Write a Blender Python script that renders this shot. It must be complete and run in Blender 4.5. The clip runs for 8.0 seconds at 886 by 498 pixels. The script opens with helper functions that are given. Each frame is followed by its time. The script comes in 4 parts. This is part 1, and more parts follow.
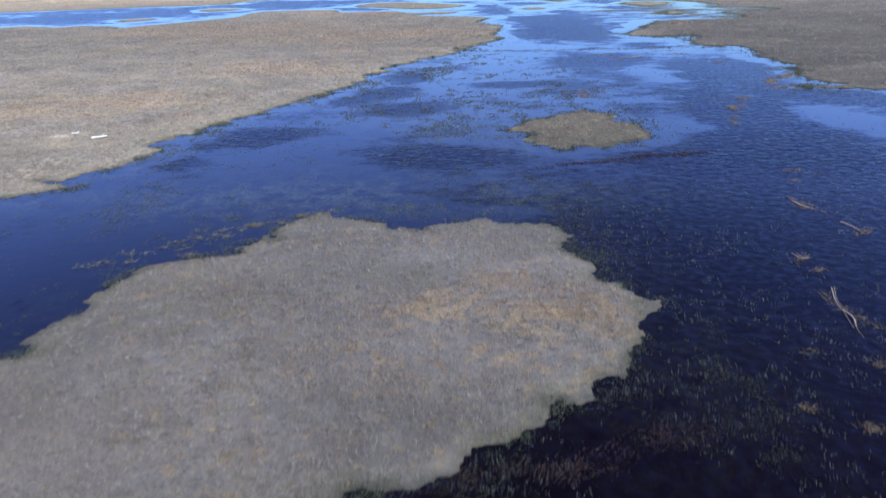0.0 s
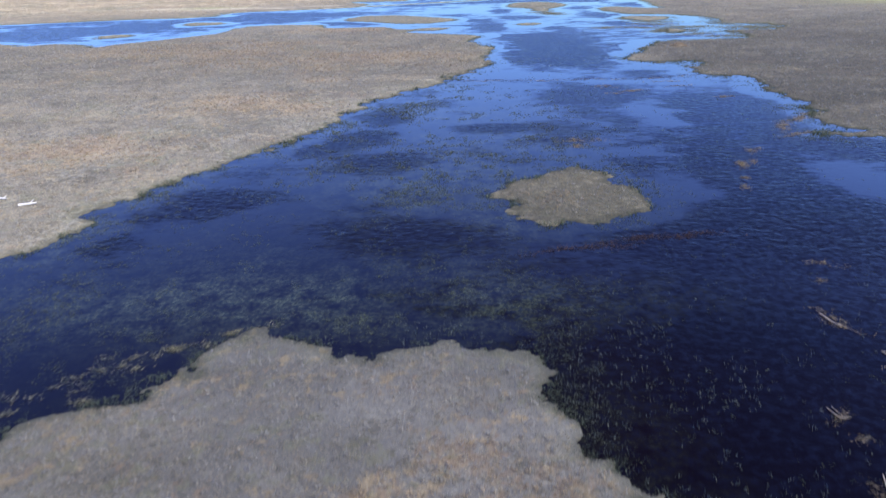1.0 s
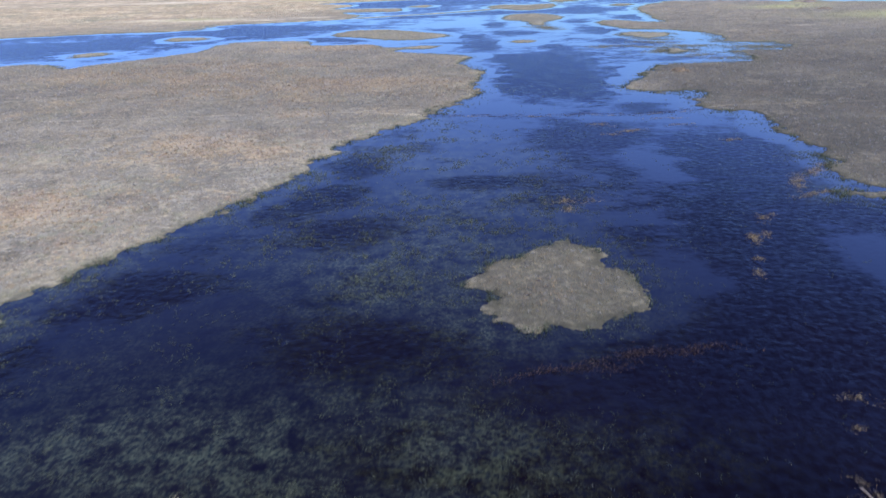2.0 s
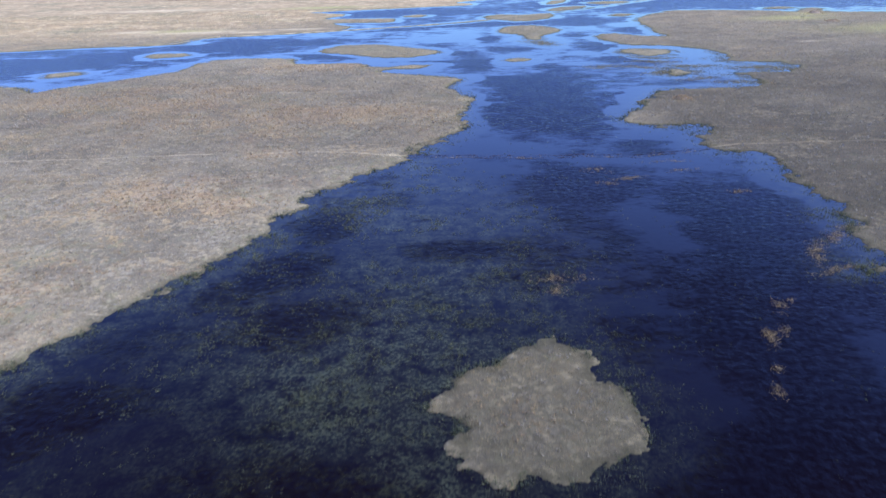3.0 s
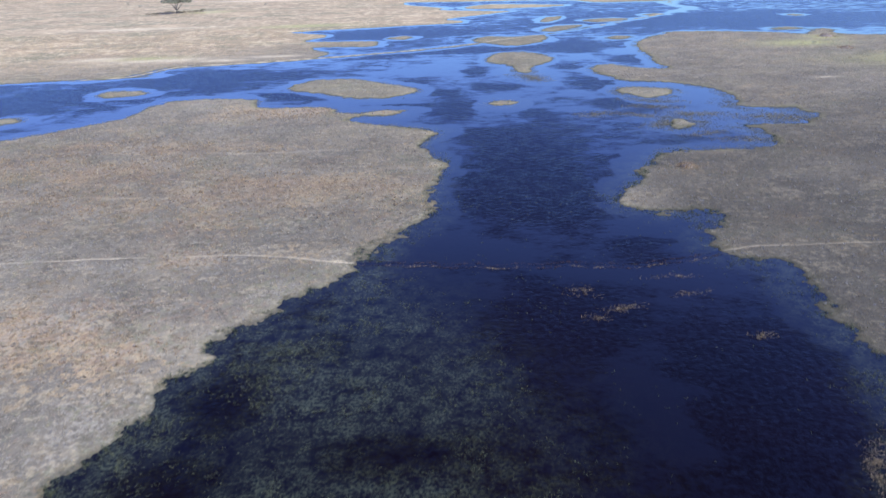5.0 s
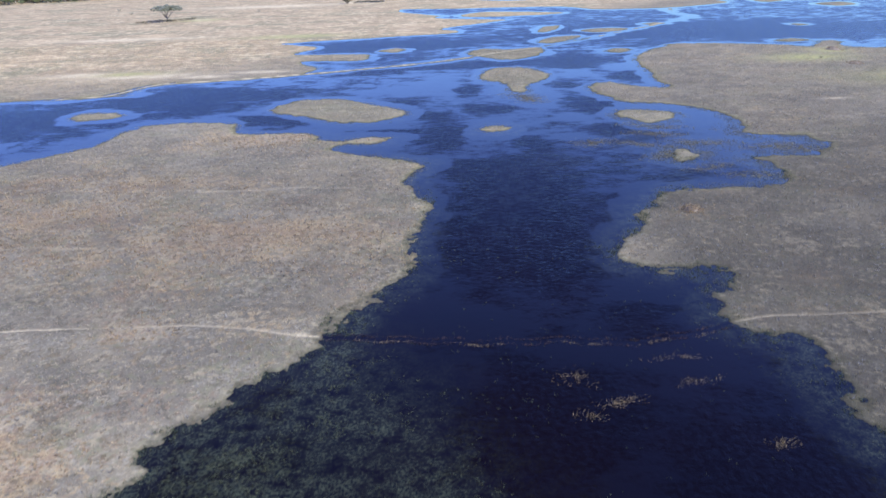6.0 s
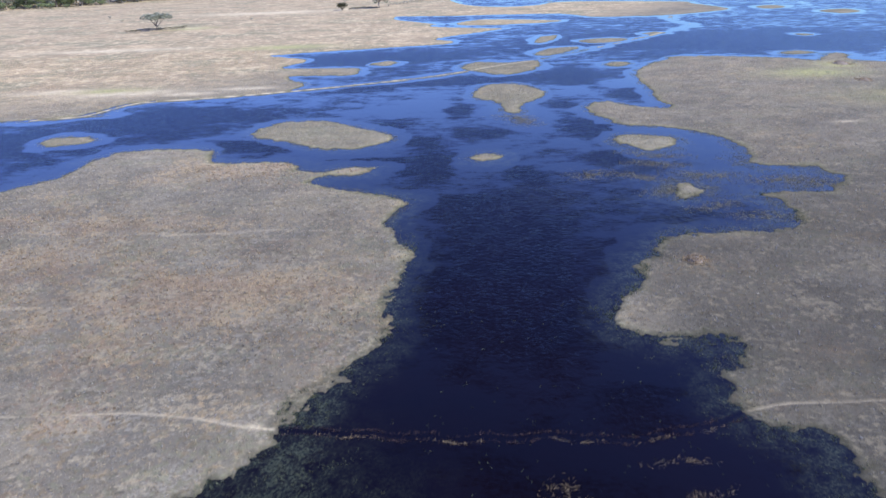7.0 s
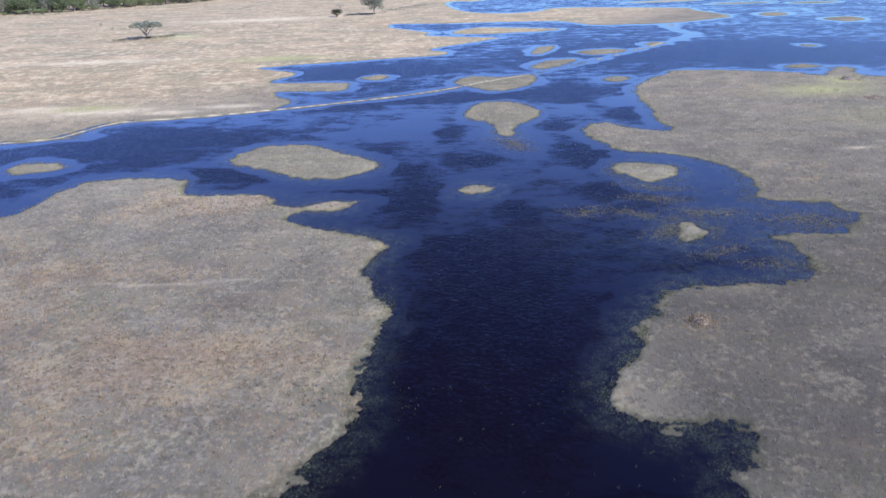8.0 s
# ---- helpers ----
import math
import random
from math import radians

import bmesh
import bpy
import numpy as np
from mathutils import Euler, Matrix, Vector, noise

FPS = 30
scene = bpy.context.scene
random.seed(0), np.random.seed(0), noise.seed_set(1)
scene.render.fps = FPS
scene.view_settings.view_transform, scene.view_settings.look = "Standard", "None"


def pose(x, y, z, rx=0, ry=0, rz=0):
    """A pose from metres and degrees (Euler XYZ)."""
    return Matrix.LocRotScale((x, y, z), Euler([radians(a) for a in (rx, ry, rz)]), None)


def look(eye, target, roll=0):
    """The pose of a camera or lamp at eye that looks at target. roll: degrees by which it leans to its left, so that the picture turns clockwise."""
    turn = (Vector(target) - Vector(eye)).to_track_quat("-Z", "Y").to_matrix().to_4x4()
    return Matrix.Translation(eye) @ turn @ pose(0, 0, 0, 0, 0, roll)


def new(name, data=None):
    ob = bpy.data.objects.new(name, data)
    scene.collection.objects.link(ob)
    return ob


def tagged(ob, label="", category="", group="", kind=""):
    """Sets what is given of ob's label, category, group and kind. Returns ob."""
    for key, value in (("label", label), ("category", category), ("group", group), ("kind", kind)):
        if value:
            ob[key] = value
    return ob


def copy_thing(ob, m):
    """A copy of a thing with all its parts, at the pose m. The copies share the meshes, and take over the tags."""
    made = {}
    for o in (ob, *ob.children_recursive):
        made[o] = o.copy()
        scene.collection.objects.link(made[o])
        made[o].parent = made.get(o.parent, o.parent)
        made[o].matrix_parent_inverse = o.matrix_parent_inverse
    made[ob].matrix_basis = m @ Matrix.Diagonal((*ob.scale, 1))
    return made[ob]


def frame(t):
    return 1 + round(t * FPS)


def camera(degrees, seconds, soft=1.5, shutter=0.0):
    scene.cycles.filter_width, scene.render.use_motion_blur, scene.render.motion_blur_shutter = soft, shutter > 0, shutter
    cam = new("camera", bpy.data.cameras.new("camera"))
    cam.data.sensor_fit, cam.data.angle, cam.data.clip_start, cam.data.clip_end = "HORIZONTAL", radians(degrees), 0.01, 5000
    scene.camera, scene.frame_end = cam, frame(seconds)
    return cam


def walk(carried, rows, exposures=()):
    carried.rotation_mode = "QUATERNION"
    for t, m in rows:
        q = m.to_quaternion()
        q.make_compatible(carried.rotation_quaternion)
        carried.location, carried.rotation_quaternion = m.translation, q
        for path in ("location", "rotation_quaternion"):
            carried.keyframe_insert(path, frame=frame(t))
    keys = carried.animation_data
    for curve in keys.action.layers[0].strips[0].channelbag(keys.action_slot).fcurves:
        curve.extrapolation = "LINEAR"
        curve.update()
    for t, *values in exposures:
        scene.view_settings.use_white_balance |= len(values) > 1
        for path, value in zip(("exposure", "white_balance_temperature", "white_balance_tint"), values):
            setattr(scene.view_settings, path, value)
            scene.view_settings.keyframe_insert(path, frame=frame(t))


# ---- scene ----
cam = camera(66.0, 8.0, soft=1.5, shutter=0.4)
# seconds, x, y, height, yaw, pitch, roll
ROWS = [
    (0.0, 0.00, 0.00, 20.00, 0.000, -23.807, -1.495),
    (0.5, 1.49, 5.97, 21.97, -0.012, -23.824, -1.508),
    (1.0, 3.02, 11.97, 24.01, -0.024, -23.830, -1.520),
    (1.5, 4.61, 18.05, 26.08, -0.021, -23.840, -1.530),
    (3.0, 9.65, 36.90, 32.21, 0.085, -23.924, -1.568),
    (3.5, 11.37, 43.23, 34.18, 0.099, -23.955, -1.611),
    (4.0, 13.08, 49.64, 36.16, 0.105, -23.978, -1.672),
    (4.5, 14.74, 56.08, 38.11, 0.121, -23.989, -1.733),
    (6.0, 19.63, 75.56, 43.88, 0.189, -23.972, -1.912),
    (6.5, 21.28, 82.04, 45.76, 0.205, -23.962, -1.969),
    (7.0, 22.93, 88.46, 47.60, 0.220, -23.949, -2.019),
    (7.5, 24.61, 94.87, 49.44, 0.240, -23.936, -2.054),
    (8.0, 26.38, 101.29, 51.31, 0.260, -23.922, -2.080),
]
walk(cam, [(t, pose(x, y, z, 90 + pitch, 0, yaw) @ pose(0, 0, 0, 0, 0, roll)) for t, x, y, z, yaw, pitch, roll in ROWS],
     exposures=[(0.0, 1.25, 6050, 12), (8.0, 1.20, 6050, 13)])

# ---- sky and sun ----
SUN_HEIGHT, SUN_TURN = 42.0, 118.0
world = bpy.data.worlds.new("sky")
scene.world = world
world.use_nodes = True
sky = world.node_tree.nodes.new("ShaderNodeTexSky")
sky.sky_type, sky.sun_disc = "NISHITA", False
sky.sun_elevation, sky.sun_rotation = radians(SUN_HEIGHT), radians(SUN_TURN)
sky.air_density, sky.dust_density, sky.ozone_density = 1.0, 0.3, 3.0
sky.altitude = 800
back = world.node_tree.nodes["Background"]
back.inputs["Strength"].default_value = 0.066
deep = world.node_tree.nodes.new("ShaderNodeHueSaturation")
deep.inputs["Hue"].default_value = 0.515
deep.inputs["Saturation"].default_value = 0.80
# a darker zenith, and a horizon that does not glare
steep = world.node_tree.nodes.new("ShaderNodeGamma")
steep.inputs["Gamma"].default_value = 1.7
world.node_tree.links.new(sky.outputs[0], steep.inputs["Color"])
glare = world.node_tree.nodes.new("ShaderNodeRGBToBW")
world.node_tree.links.new(steep.outputs[0], glare.inputs[0])
curb = world.node_tree.nodes.new("ShaderNodeMath")
curb.operation = "MULTIPLY_ADD"
curb.inputs[1].default_value, curb.inputs[2].default_value = 0.1, 1.0
world.node_tree.links.new(glare.outputs[0], curb.inputs[0])
soft_sky = world.node_tree.nodes.new("ShaderNodeVectorMath")
soft_sky.operation = "DIVIDE"
world.node_tree.links.new(steep.outputs[0], soft_sky.inputs[0])
world.node_tree.links.new(curb.outputs[0], soft_sky.inputs[1])
world.node_tree.links.new(soft_sky.outputs[0], deep.inputs["Color"])
tint = world.node_tree.nodes.new("ShaderNodeMix")
tint.data_type, tint.blend_type = "RGBA", "MULTIPLY"
tint.inputs[0].default_value, tint.inputs[7].default_value = 1.0, (0.72, 0.92, 1.16, 1.0)
world.node_tree.links.new(deep.outputs[0], tint.inputs[6])
world.node_tree.links.new(tint.outputs[2], back.inputs["Color"])
sun_data = bpy.data.lights.new("sun", "SUN")
sun_data.energy, sun_data.angle, sun_data.color = 3.3, radians(0.6), (1.0, 0.93, 0.76)
sun = new("sun", sun_data)
e, a = radians(SUN_HEIGHT), radians(SUN_TURN)
sun.matrix_world = look((math.sin(a) * math.cos(e) * 500, math.cos(a) * math.cos(e) * 500, math.sin(e) * 500), (0, 0, 0))


# ---- materials ----
def material(name):
    mat = bpy.data.materials.new(name)
    mat.use_nodes = True
    nt = mat.node_tree
    return mat, nt, nt.nodes["Principled BSDF"]


def node(nt, kind, links=(), operation="", attribute_name=""):
    """A node; links: (input, socket or value)."""
    n = nt.nodes.new(kind)
    if operation:
        n.operation = operation
    if attribute_name:
        n.attribute_name = attribute_name
    for key, value in links:
        if isinstance(value, bpy.types.NodeSocket):
            nt.links.new(value, n.inputs[key])
        else:
            n.inputs[key].default_value = value
    return n


def noise_at(nt, where, scale, detail=3.0, rough=0.55):
    return node(nt, "ShaderNodeTexNoise", [("Vector", where), ("Scale", scale), ("Detail", detail), ("Roughness", rough)]).outputs["Fac"]


def ramp(nt, fac, low, high, a=0.0, b=1.0):
    n = node(nt, "ShaderNodeMapRange", [("Value", fac), ("From Min", low), ("From Max", high), ("To Min", a), ("To Max", b)])
    n.interpolation_type = "SMOOTHSTEP"
    return n.outputs["Result"]


def blend(nt, fac, a, b, mode="MIX"):
    n = nt.nodes.new("ShaderNodeMix")
    n.data_type, n.blend_type = "RGBA", mode
    for socket, value in ((n.inputs[0], fac), (n.inputs[6], a), (n.inputs[7], b)):
        if isinstance(value, bpy.types.NodeSocket):
            nt.links.new(value, socket)
        else:
            socket.default_value = value if isinstance(value, float) else (*value, 1.0)
    return n.outputs[2]


def attr(nt, name):
    return node(nt, "ShaderNodeAttribute", attribute_name=name).outputs["Fac"]


def mul(nt, a, b):
    return node(nt, "ShaderNodeMath", [(0, a), (1, b)], operation="MULTIPLY").outputs[0]


def meadow_colour(nt):
    """The colours of the dry floodplain: grey thatch, straw and rust patches, green and sandy places."""
    where = node(nt, "ShaderNodeTexCoord").outputs["Object"]
    flat = node(nt, "ShaderNodeMapping", [("Vector", where), ("Scale", (0.75, 1.0, 1.0)), ("Rotation", (0, 0, 0.15))]).outputs[0]
    c = blend(nt, ramp(nt, noise_at(nt, flat, 0.045, 6, 0.65), 0.38, 0.62), (0.157, 0.146, 0.126), (0.238, 0.214, 0.172))
    c = blend(nt, ramp(nt, noise_at(nt, flat, 0.09, 8, 0.75), 0.49, 0.62, 0.0, 0.5), c, (0.275, 0.235, 0.170))
    c = blend(nt, ramp(nt, noise_at(nt, flat, 0.035, 6, 0.65), 0.53, 0.66, 0.0, 0.45), c, (0.165, 0.168, 0.132))

    thatch = node(nt, "ShaderNodeHueSaturation", [("Saturation", 0.25), ("Color", c)]).outputs[0]
    c = blend(nt, mul(nt, attr(nt, "grey"), 0.85), c, blend(nt, 1.0, thatch, (0.97, 0.985, 1.06), "MULTIPLY"))

    def flecks(c, grain, patch, low, colour, most, thick=0.0, thatch=1.0):
        """Small tussocks of a colour, crowded into patches; thatch: how much of them shows in grey thatch."""
        crowd = node(nt, "ShaderNodeMath", [(0, mul(nt, noise_at(nt, flat, patch, 8, 0.75), 0.55)), (1, mul(nt, attr(nt, "tussock"), thick))], operation="ADD").outputs[0]
        both = node(nt, "ShaderNodeMath", [(0, mul(nt, noise_at(nt, where, grain, 5, 0.75), 0.7)), (1, crowd)], operation="ADD").outputs[0]
        shown = ramp(nt, both, low, low + 0.06, 0.0, min(1.0, 1.25 * most))
        return blend(nt, mul(nt, shown, ramp(nt, attr(nt, "grey"), 0.0, 1.0, 1.0, thatch)) if thatch < 1 else shown, c, colour)

    c = flecks(c, 0.9, 0.055, 0.668, (0.43, 0.33, 0.205), 0.68, 0.10)
    c = flecks(c, 1.4, 0.085, 0.690, (0.27, 0.19, 0.135), 0.6, 0.12)
    c = flecks(c, 1.9, 0.12, 0.655, (0.42, 0.395, 0.345), 0.38, 0.03, 0.6)
    c = flecks(c, 1.5, 0.10, 0.665, (0.08, 0.078, 0.068), 0.5)
    c = flecks(c, 0.8, 0.07, 0.660, (0.20, 0.205, 0.135), 0.45)
    c = blend(nt, attr(nt, "dull"), c, blend(nt, 0.55, (0.050, 0.045, 0.032), c))
    c = flecks(c, 1.0, 0.15, 0.66, (0.38, 0.33, 0.24), 0.55, 0.0, 0.15)
    c = flecks(c, 0.9, 0.21, 0.652, (0.065, 0.060, 0.048), 0.45, 0.0, 0.4)
    wide = node(nt, "ShaderNodeMapping", [("Vector", where), ("Scale", (0.65, 1.0, 1.0)), ("Rotation", (0, 0, 0.2))]).outputs[0]
    plain = blend(nt, ramp(nt, noise_at(nt, wide, 0.045, 9, 0.75), 0.40, 0.60), (0.335, 0.275, 0.20), (0.50, 0.41, 0.295))
    plain = blend(nt, ramp(nt, noise_at(nt, wide, 0.14, 9, 0.8), 0.51, 0.60, 0.0, 0.8), plain, (0.285, 0.235, 0.175))
    plain = blend(nt, ramp(nt, noise_at(nt, wide, 0.03, 8, 0.75), 0.51, 0.60, 0.0, 0.8), plain, (0.245, 0.25, 0.18))
    plain = blend(nt, ramp(nt, noise_at(nt, wide, 0.09, 8, 0.75), 0.58, 0.68, 0.0, 0.75), plain, (0.64, 0.54, 0.39))
    plain = flecks(plain, 0.30, 0.05, 0.612, (0.22, 0.215, 0.15), 0.5)
    plain = flecks(plain, 0.22, 0.07, 0.640, (0.72, 0.62, 0.47), 0.5)
    plain = blend(nt, 1.0, plain, (1.05, 1.0, 0.93), "MULTIPLY")
    c = blend(nt, mul(nt, attr(nt, "far_plain"), 0.92), c, plain)
    c = blend(nt, mul(nt, attr(nt, "lush"), ramp(nt, noise_at(nt, where, 0.35, 7, 0.75), 0.28, 0.55)), c, (0.38, 0.38, 0.18))
    c = blend(nt, attr(nt, "sandy"), c, (0.76, 0.66, 0.50))
    c = blend(nt, 1.0, c, (0.96, 0.97, 0.90), "MULTIPLY")
    return c, where


GROUND, nt, bsdf = material("dry_floodplain")
colour, where = meadow_colour(nt)
colour = blend(nt, ramp(nt, noise_at(nt, where, 2.2, 6, 0.75), 0.35, 0.65, 0.38, 0.05), colour, (0.12, 0.105, 0.09))
colour = blend(nt, mul(nt, attr(nt, "dull"), 0.75), colour, blend(nt, 0.3, (0.030, 0.030, 0.028), colour))
colour = blend(nt, attr(nt, "mud"), colour, (0.030, 0.030, 0.020))
nt.links.new(colour, bsdf.inputs["Base Color"])
bsdf.inputs["Roughness"].default_value = 0.95
bsdf.inputs["Specular IOR Level"].default_value = 0.1
bump = node(nt, "ShaderNodeBump", [("Strength", 0.4), ("Distance", 0.15), ("Height", noise_at(nt, where, 2.5, 6, 0.75))])
nt.links.new(bump.outputs[0], bsdf.inputs["Normal"])


def leaf_material(name, a, b, meadow=False, spread=0.5):
    mat, nt, bsdf = material(name)
    lone = node(nt, "ShaderNodeNewGeometry").outputs["Random Per Island"]
    if meadow:
        c, where = meadow_colour(nt)
        bright = mul(nt, ramp(nt, attr(nt, "dull"), 0.0, 1.0, spread, 0.5 * spread), ramp(nt, attr(nt, "grey"), 0.0, 1.0, 1.0, 0.75))
        c = blend(nt, mul(nt, lone, bright), c, b)
        c = blend(nt, ramp(nt, lone, 0.0, 0.35, 0.3, 0.0), c, a)
    else:
        where = node(nt, "ShaderNodeTexCoord").outputs["Object"]
        c = blend(nt, lone, a, b)
        c = blend(nt, ramp(nt, noise_at(nt, where, 0.12, 4), 0.35, 0.7, 0.0, 0.6), c, tuple(0.5 * (u + v) * 1.25 for u, v in zip(a, b)))
    nt.links.new(c, bsdf.inputs["Base Color"])
    bsdf.inputs["Roughness"].default_value = 0.8
    bsdf.inputs["Specular IOR Level"].default_value = 0.15
    light = node(nt, "ShaderNodeBsdfTranslucent", [("Color", c)])
    mix = node(nt, "ShaderNodeMixShader", [(0, 0.42), (1, bsdf.outputs[0]), (2, light.outputs[0])])
    nt.links.new(mix.outputs[0], nt.nodes["Material Output"].inputs["Surface"])
    return mat


STRAW = leaf_material("dry_grass", (0.16, 0.14, 0.11), (0.74, 0.61, 0.41), True, 0.7)
SEDGE = leaf_material("green_sedge", (0.010, 0.020, 0.016), (0.185, 0.205, 0.125))
OLIVE = leaf_material("yellow_green_weed", (0.03, 0.045, 0.03), (0.19, 0.20, 0.11))
TUFT_TAN = leaf_material("tan_tussock", (0.13, 0.10, 0.07), (0.55, 0.43, 0.27))
TUFT_GREY = leaf_material("grey_tussock", (0.09, 0.085, 0.074), (0.47, 0.445, 0.39))
STRAW_REED = leaf_material("straw_reeds", (0.08, 0.08, 0.05), (0.33, 0.30, 0.19))
RED_STEM = leaf_material("red_brown_stems", (0.025, 0.017, 0.018), (0.115, 0.075, 0.066))
RUST = leaf_material("dead_reed", (0.10, 0.075, 0.045), (0.46, 0.36, 0.21))
RUST_PALE = leaf_material("pale_dead_stem", (0.40, 0.33, 0.24), (0.66, 0.57, 0.44))
SPRIG = leaf_material("grey_green_sprigs", (0.02, 0.03, 0.028), (0.29, 0.31, 0.23))
CROWN = leaf_material("tree_leaves", (0.06, 0.085, 0.045), (0.23, 0.27, 0.145))
CROWN_BRIGHT = leaf_material("bright_leaves", (0.09, 0.125, 0.06), (0.32, 0.37, 0.20))
DARK_SCRUB = leaf_material("dark_scrub", (0.025, 0.030, 0.018), (0.09, 0.09, 0.055))
CROWN_GREY = leaf_material("grey_green_leaves", (0.13, 0.14, 0.105), (0.38, 0.40, 0.31))

BARK, nt, bsdf = material("bark")
where = node(nt, "ShaderNodeTexCoord").outputs["Object"]
nt.links.new(blend(nt, noise_at(nt, where, 2.5, 5), (0.10, 0.08, 0.065), (0.34, 0.30, 0.26)), bsdf.inputs["Base Color"])
bsdf.inputs["Roughness"].default_value = 0.9
nt.links.new(node(nt, "ShaderNodeBump", [("Strength", 0.8), ("Distance", 0.06), ("Height", noise_at(nt, where, 9.0, 4))]).outputs[0], bsdf.inputs["Normal"])

BLEACHED, nt, bsdf = material("bleached_wood")
where = node(nt, "ShaderNodeTexCoord").outputs["Object"]
nt.links.new(blend(nt, noise_at(nt, where, 5.0, 5), (0.38, 0.35, 0.31), (0.64, 0.62, 0.58)), bsdf.inputs["Base Color"])
bsdf.inputs["Roughness"].default_value = 0.85

WATER, nt, bsdf = material("marsh_water")
where = node(nt, "ShaderNodeTexCoord").outputs["Object"]
weed = mul(nt, attr(nt, "weed"), ramp(nt, noise_at(nt, where, 0.5, 9, 0.8), 0.38, 0.62))
depth = blend(nt, ramp(nt, noise_at(nt, where, 0.06, 4), 0.35, 0.65), (0.0022, 0.0006, 0.0010), (0.0016, 0.0006, 0.0014))
depth = blend(nt, weed, depth, blend(nt, ramp(nt, noise_at(nt, where, 3.0, 6, 0.75), 0.38, 0.66), (0.005, 0.009, 0.008), (0.066, 0.076, 0.046)))
nt.links.new(depth, bsdf.inputs["Base Color"])
bsdf.inputs["IOR"].default_value = 1.333
# wind: ruffled dark water with torn edges against calm pale slicks
drift = node(nt, "ShaderNodeMapping", [("Vector", where), ("Scale", (0.6, 1.0, 1.0)), ("Rotation", (0, 0, 0.1))]).outputs[0]
torn = node(nt, "ShaderNodeMath", [(0, mul(nt, noise_at(nt, drift, 0.17, 10, 0.78), 2.2)), (1, attr(nt, "wind"))], operation="ADD").outputs[0]
wind = ramp(nt, torn, 1.46, 1.82)
paws = ramp(nt, noise_at(nt, where, 0.30, 5, 0.7), 0.34, 0.62, 0.45, 1.1)
nt.links.new(ramp(nt, mul(nt, wind, paws), 0.0, 1.0, 0.05, 0.20), bsdf.inputs["Roughness"])
waves = node(nt, "ShaderNodeMapping", [("Vector", where), ("Scale", (0.8, 1.0, 1.0)), ("Rotation", (0, 0, 0.3))]).outputs[0]
height = node(nt, "ShaderNodeMath", [(0, noise_at(nt, waves, 1.15, 4, 0.62)), (1, mul(nt, noise_at(nt, waves, 4.5, 2), 0.10))], operation="ADD").outputs[0]
rise = node(nt, "ShaderNodeMath", [(0, mul(nt, mul(nt, wind, paws), attr(nt, "chop"))), (1, 0.02)], operation="ADD").outputs[0]
# specular lowered in ruffled patches to dim the reflected sky; no stems are built
stems = ramp(nt, noise_at(nt, where, 1.5, 4, 0.66), 0.38, 0.62, 0.58, 1.15)
nt.links.new(ramp(nt, mul(nt, mul(nt, wind, attr(nt, "stems")), stems), 0.0, 1.6, 0.55, 0.16), bsdf.inputs["Specular IOR Level"])
# normals of ruffled water lean toward the camera's side, to darken its reflection
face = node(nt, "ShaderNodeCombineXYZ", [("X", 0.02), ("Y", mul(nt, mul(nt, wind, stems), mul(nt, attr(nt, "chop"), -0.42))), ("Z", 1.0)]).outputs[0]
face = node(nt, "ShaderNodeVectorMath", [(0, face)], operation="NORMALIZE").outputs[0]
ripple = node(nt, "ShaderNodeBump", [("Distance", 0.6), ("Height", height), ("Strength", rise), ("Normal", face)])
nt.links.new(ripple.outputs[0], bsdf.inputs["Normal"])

# ---- the plan: shores of the land, in metres ----
NEAR = [(-24.4, 32.0), (-23.7, 34.1), (-22.6, 36.6), (-22.2, 41.2), (-20.2, 44.0), (-15.9, 46.0), (-13.5, 47.9), (-11.1, 51.6), (-8.5, 52.3), (-6.0, 50.9), (-3.7, 49.5), (-0.1, 49.9), (2.6, 50.9), (5.3, 50.9), (8.2, 49.3), (9.0, 45.9), (10.2, 41.9), (11.6, 38.5), (12.3, 36.9), (11.4, 33.5), (10.2, 30.7), (9.2, 29.1), (7.7, 28.6), (6.7, 26.9), (5.2, 25.6), (4.3, 24.7), (2.2, 24.0), (0.9, 23.7), (-0.8, 22.5), (-2.2, 21.6), (-4.0, 21.0), (-8.0, 15.0), (-20.0, 4.0), (-42.0, 8.0), (-38.0, 24.0)]
PLAIN_A = [(-41, 60), (-40, 64), (-37, 65), (-34, 68), (-32, 73), (-33, 78), (-31, 81), (-26, 91), (-14, 113), (-12, 115), (-12, 120), (-10, 125), (-10, 129), (-6, 134), (-3, 138), (0, 141), (4, 146), (4, 149), (7, 156), (11, 160), (13, 164), (15, 170), (14, 175), (15, 183), (17, 194), (15, 200), (13, 205), (12, 211), (15, 218), (14, 222), (5, 227), (-4, 232)]
PLAIN_B = [(-7, 235), (-4, 239), (4, 240), (7, 243), (7, 245), (0, 245), (-5, 242), (-9, 243), (-12, 245), (-13, 249), (-19, 252), (-32, 252), (-36, 258), (-38, 264), (-46, 267), (-54, 267), (-63, 266), (-67, 258), (-68, 246), (-71, 242), (-81, 232), (-92, 222), (-96, 217), (-103, 223), (-112, 227), (-121, 224), (-139, 229), (-170, 190), (-420, 200), (-400, 60), (-120, 50)]
PLAIN = PLAIN_A + PLAIN_B
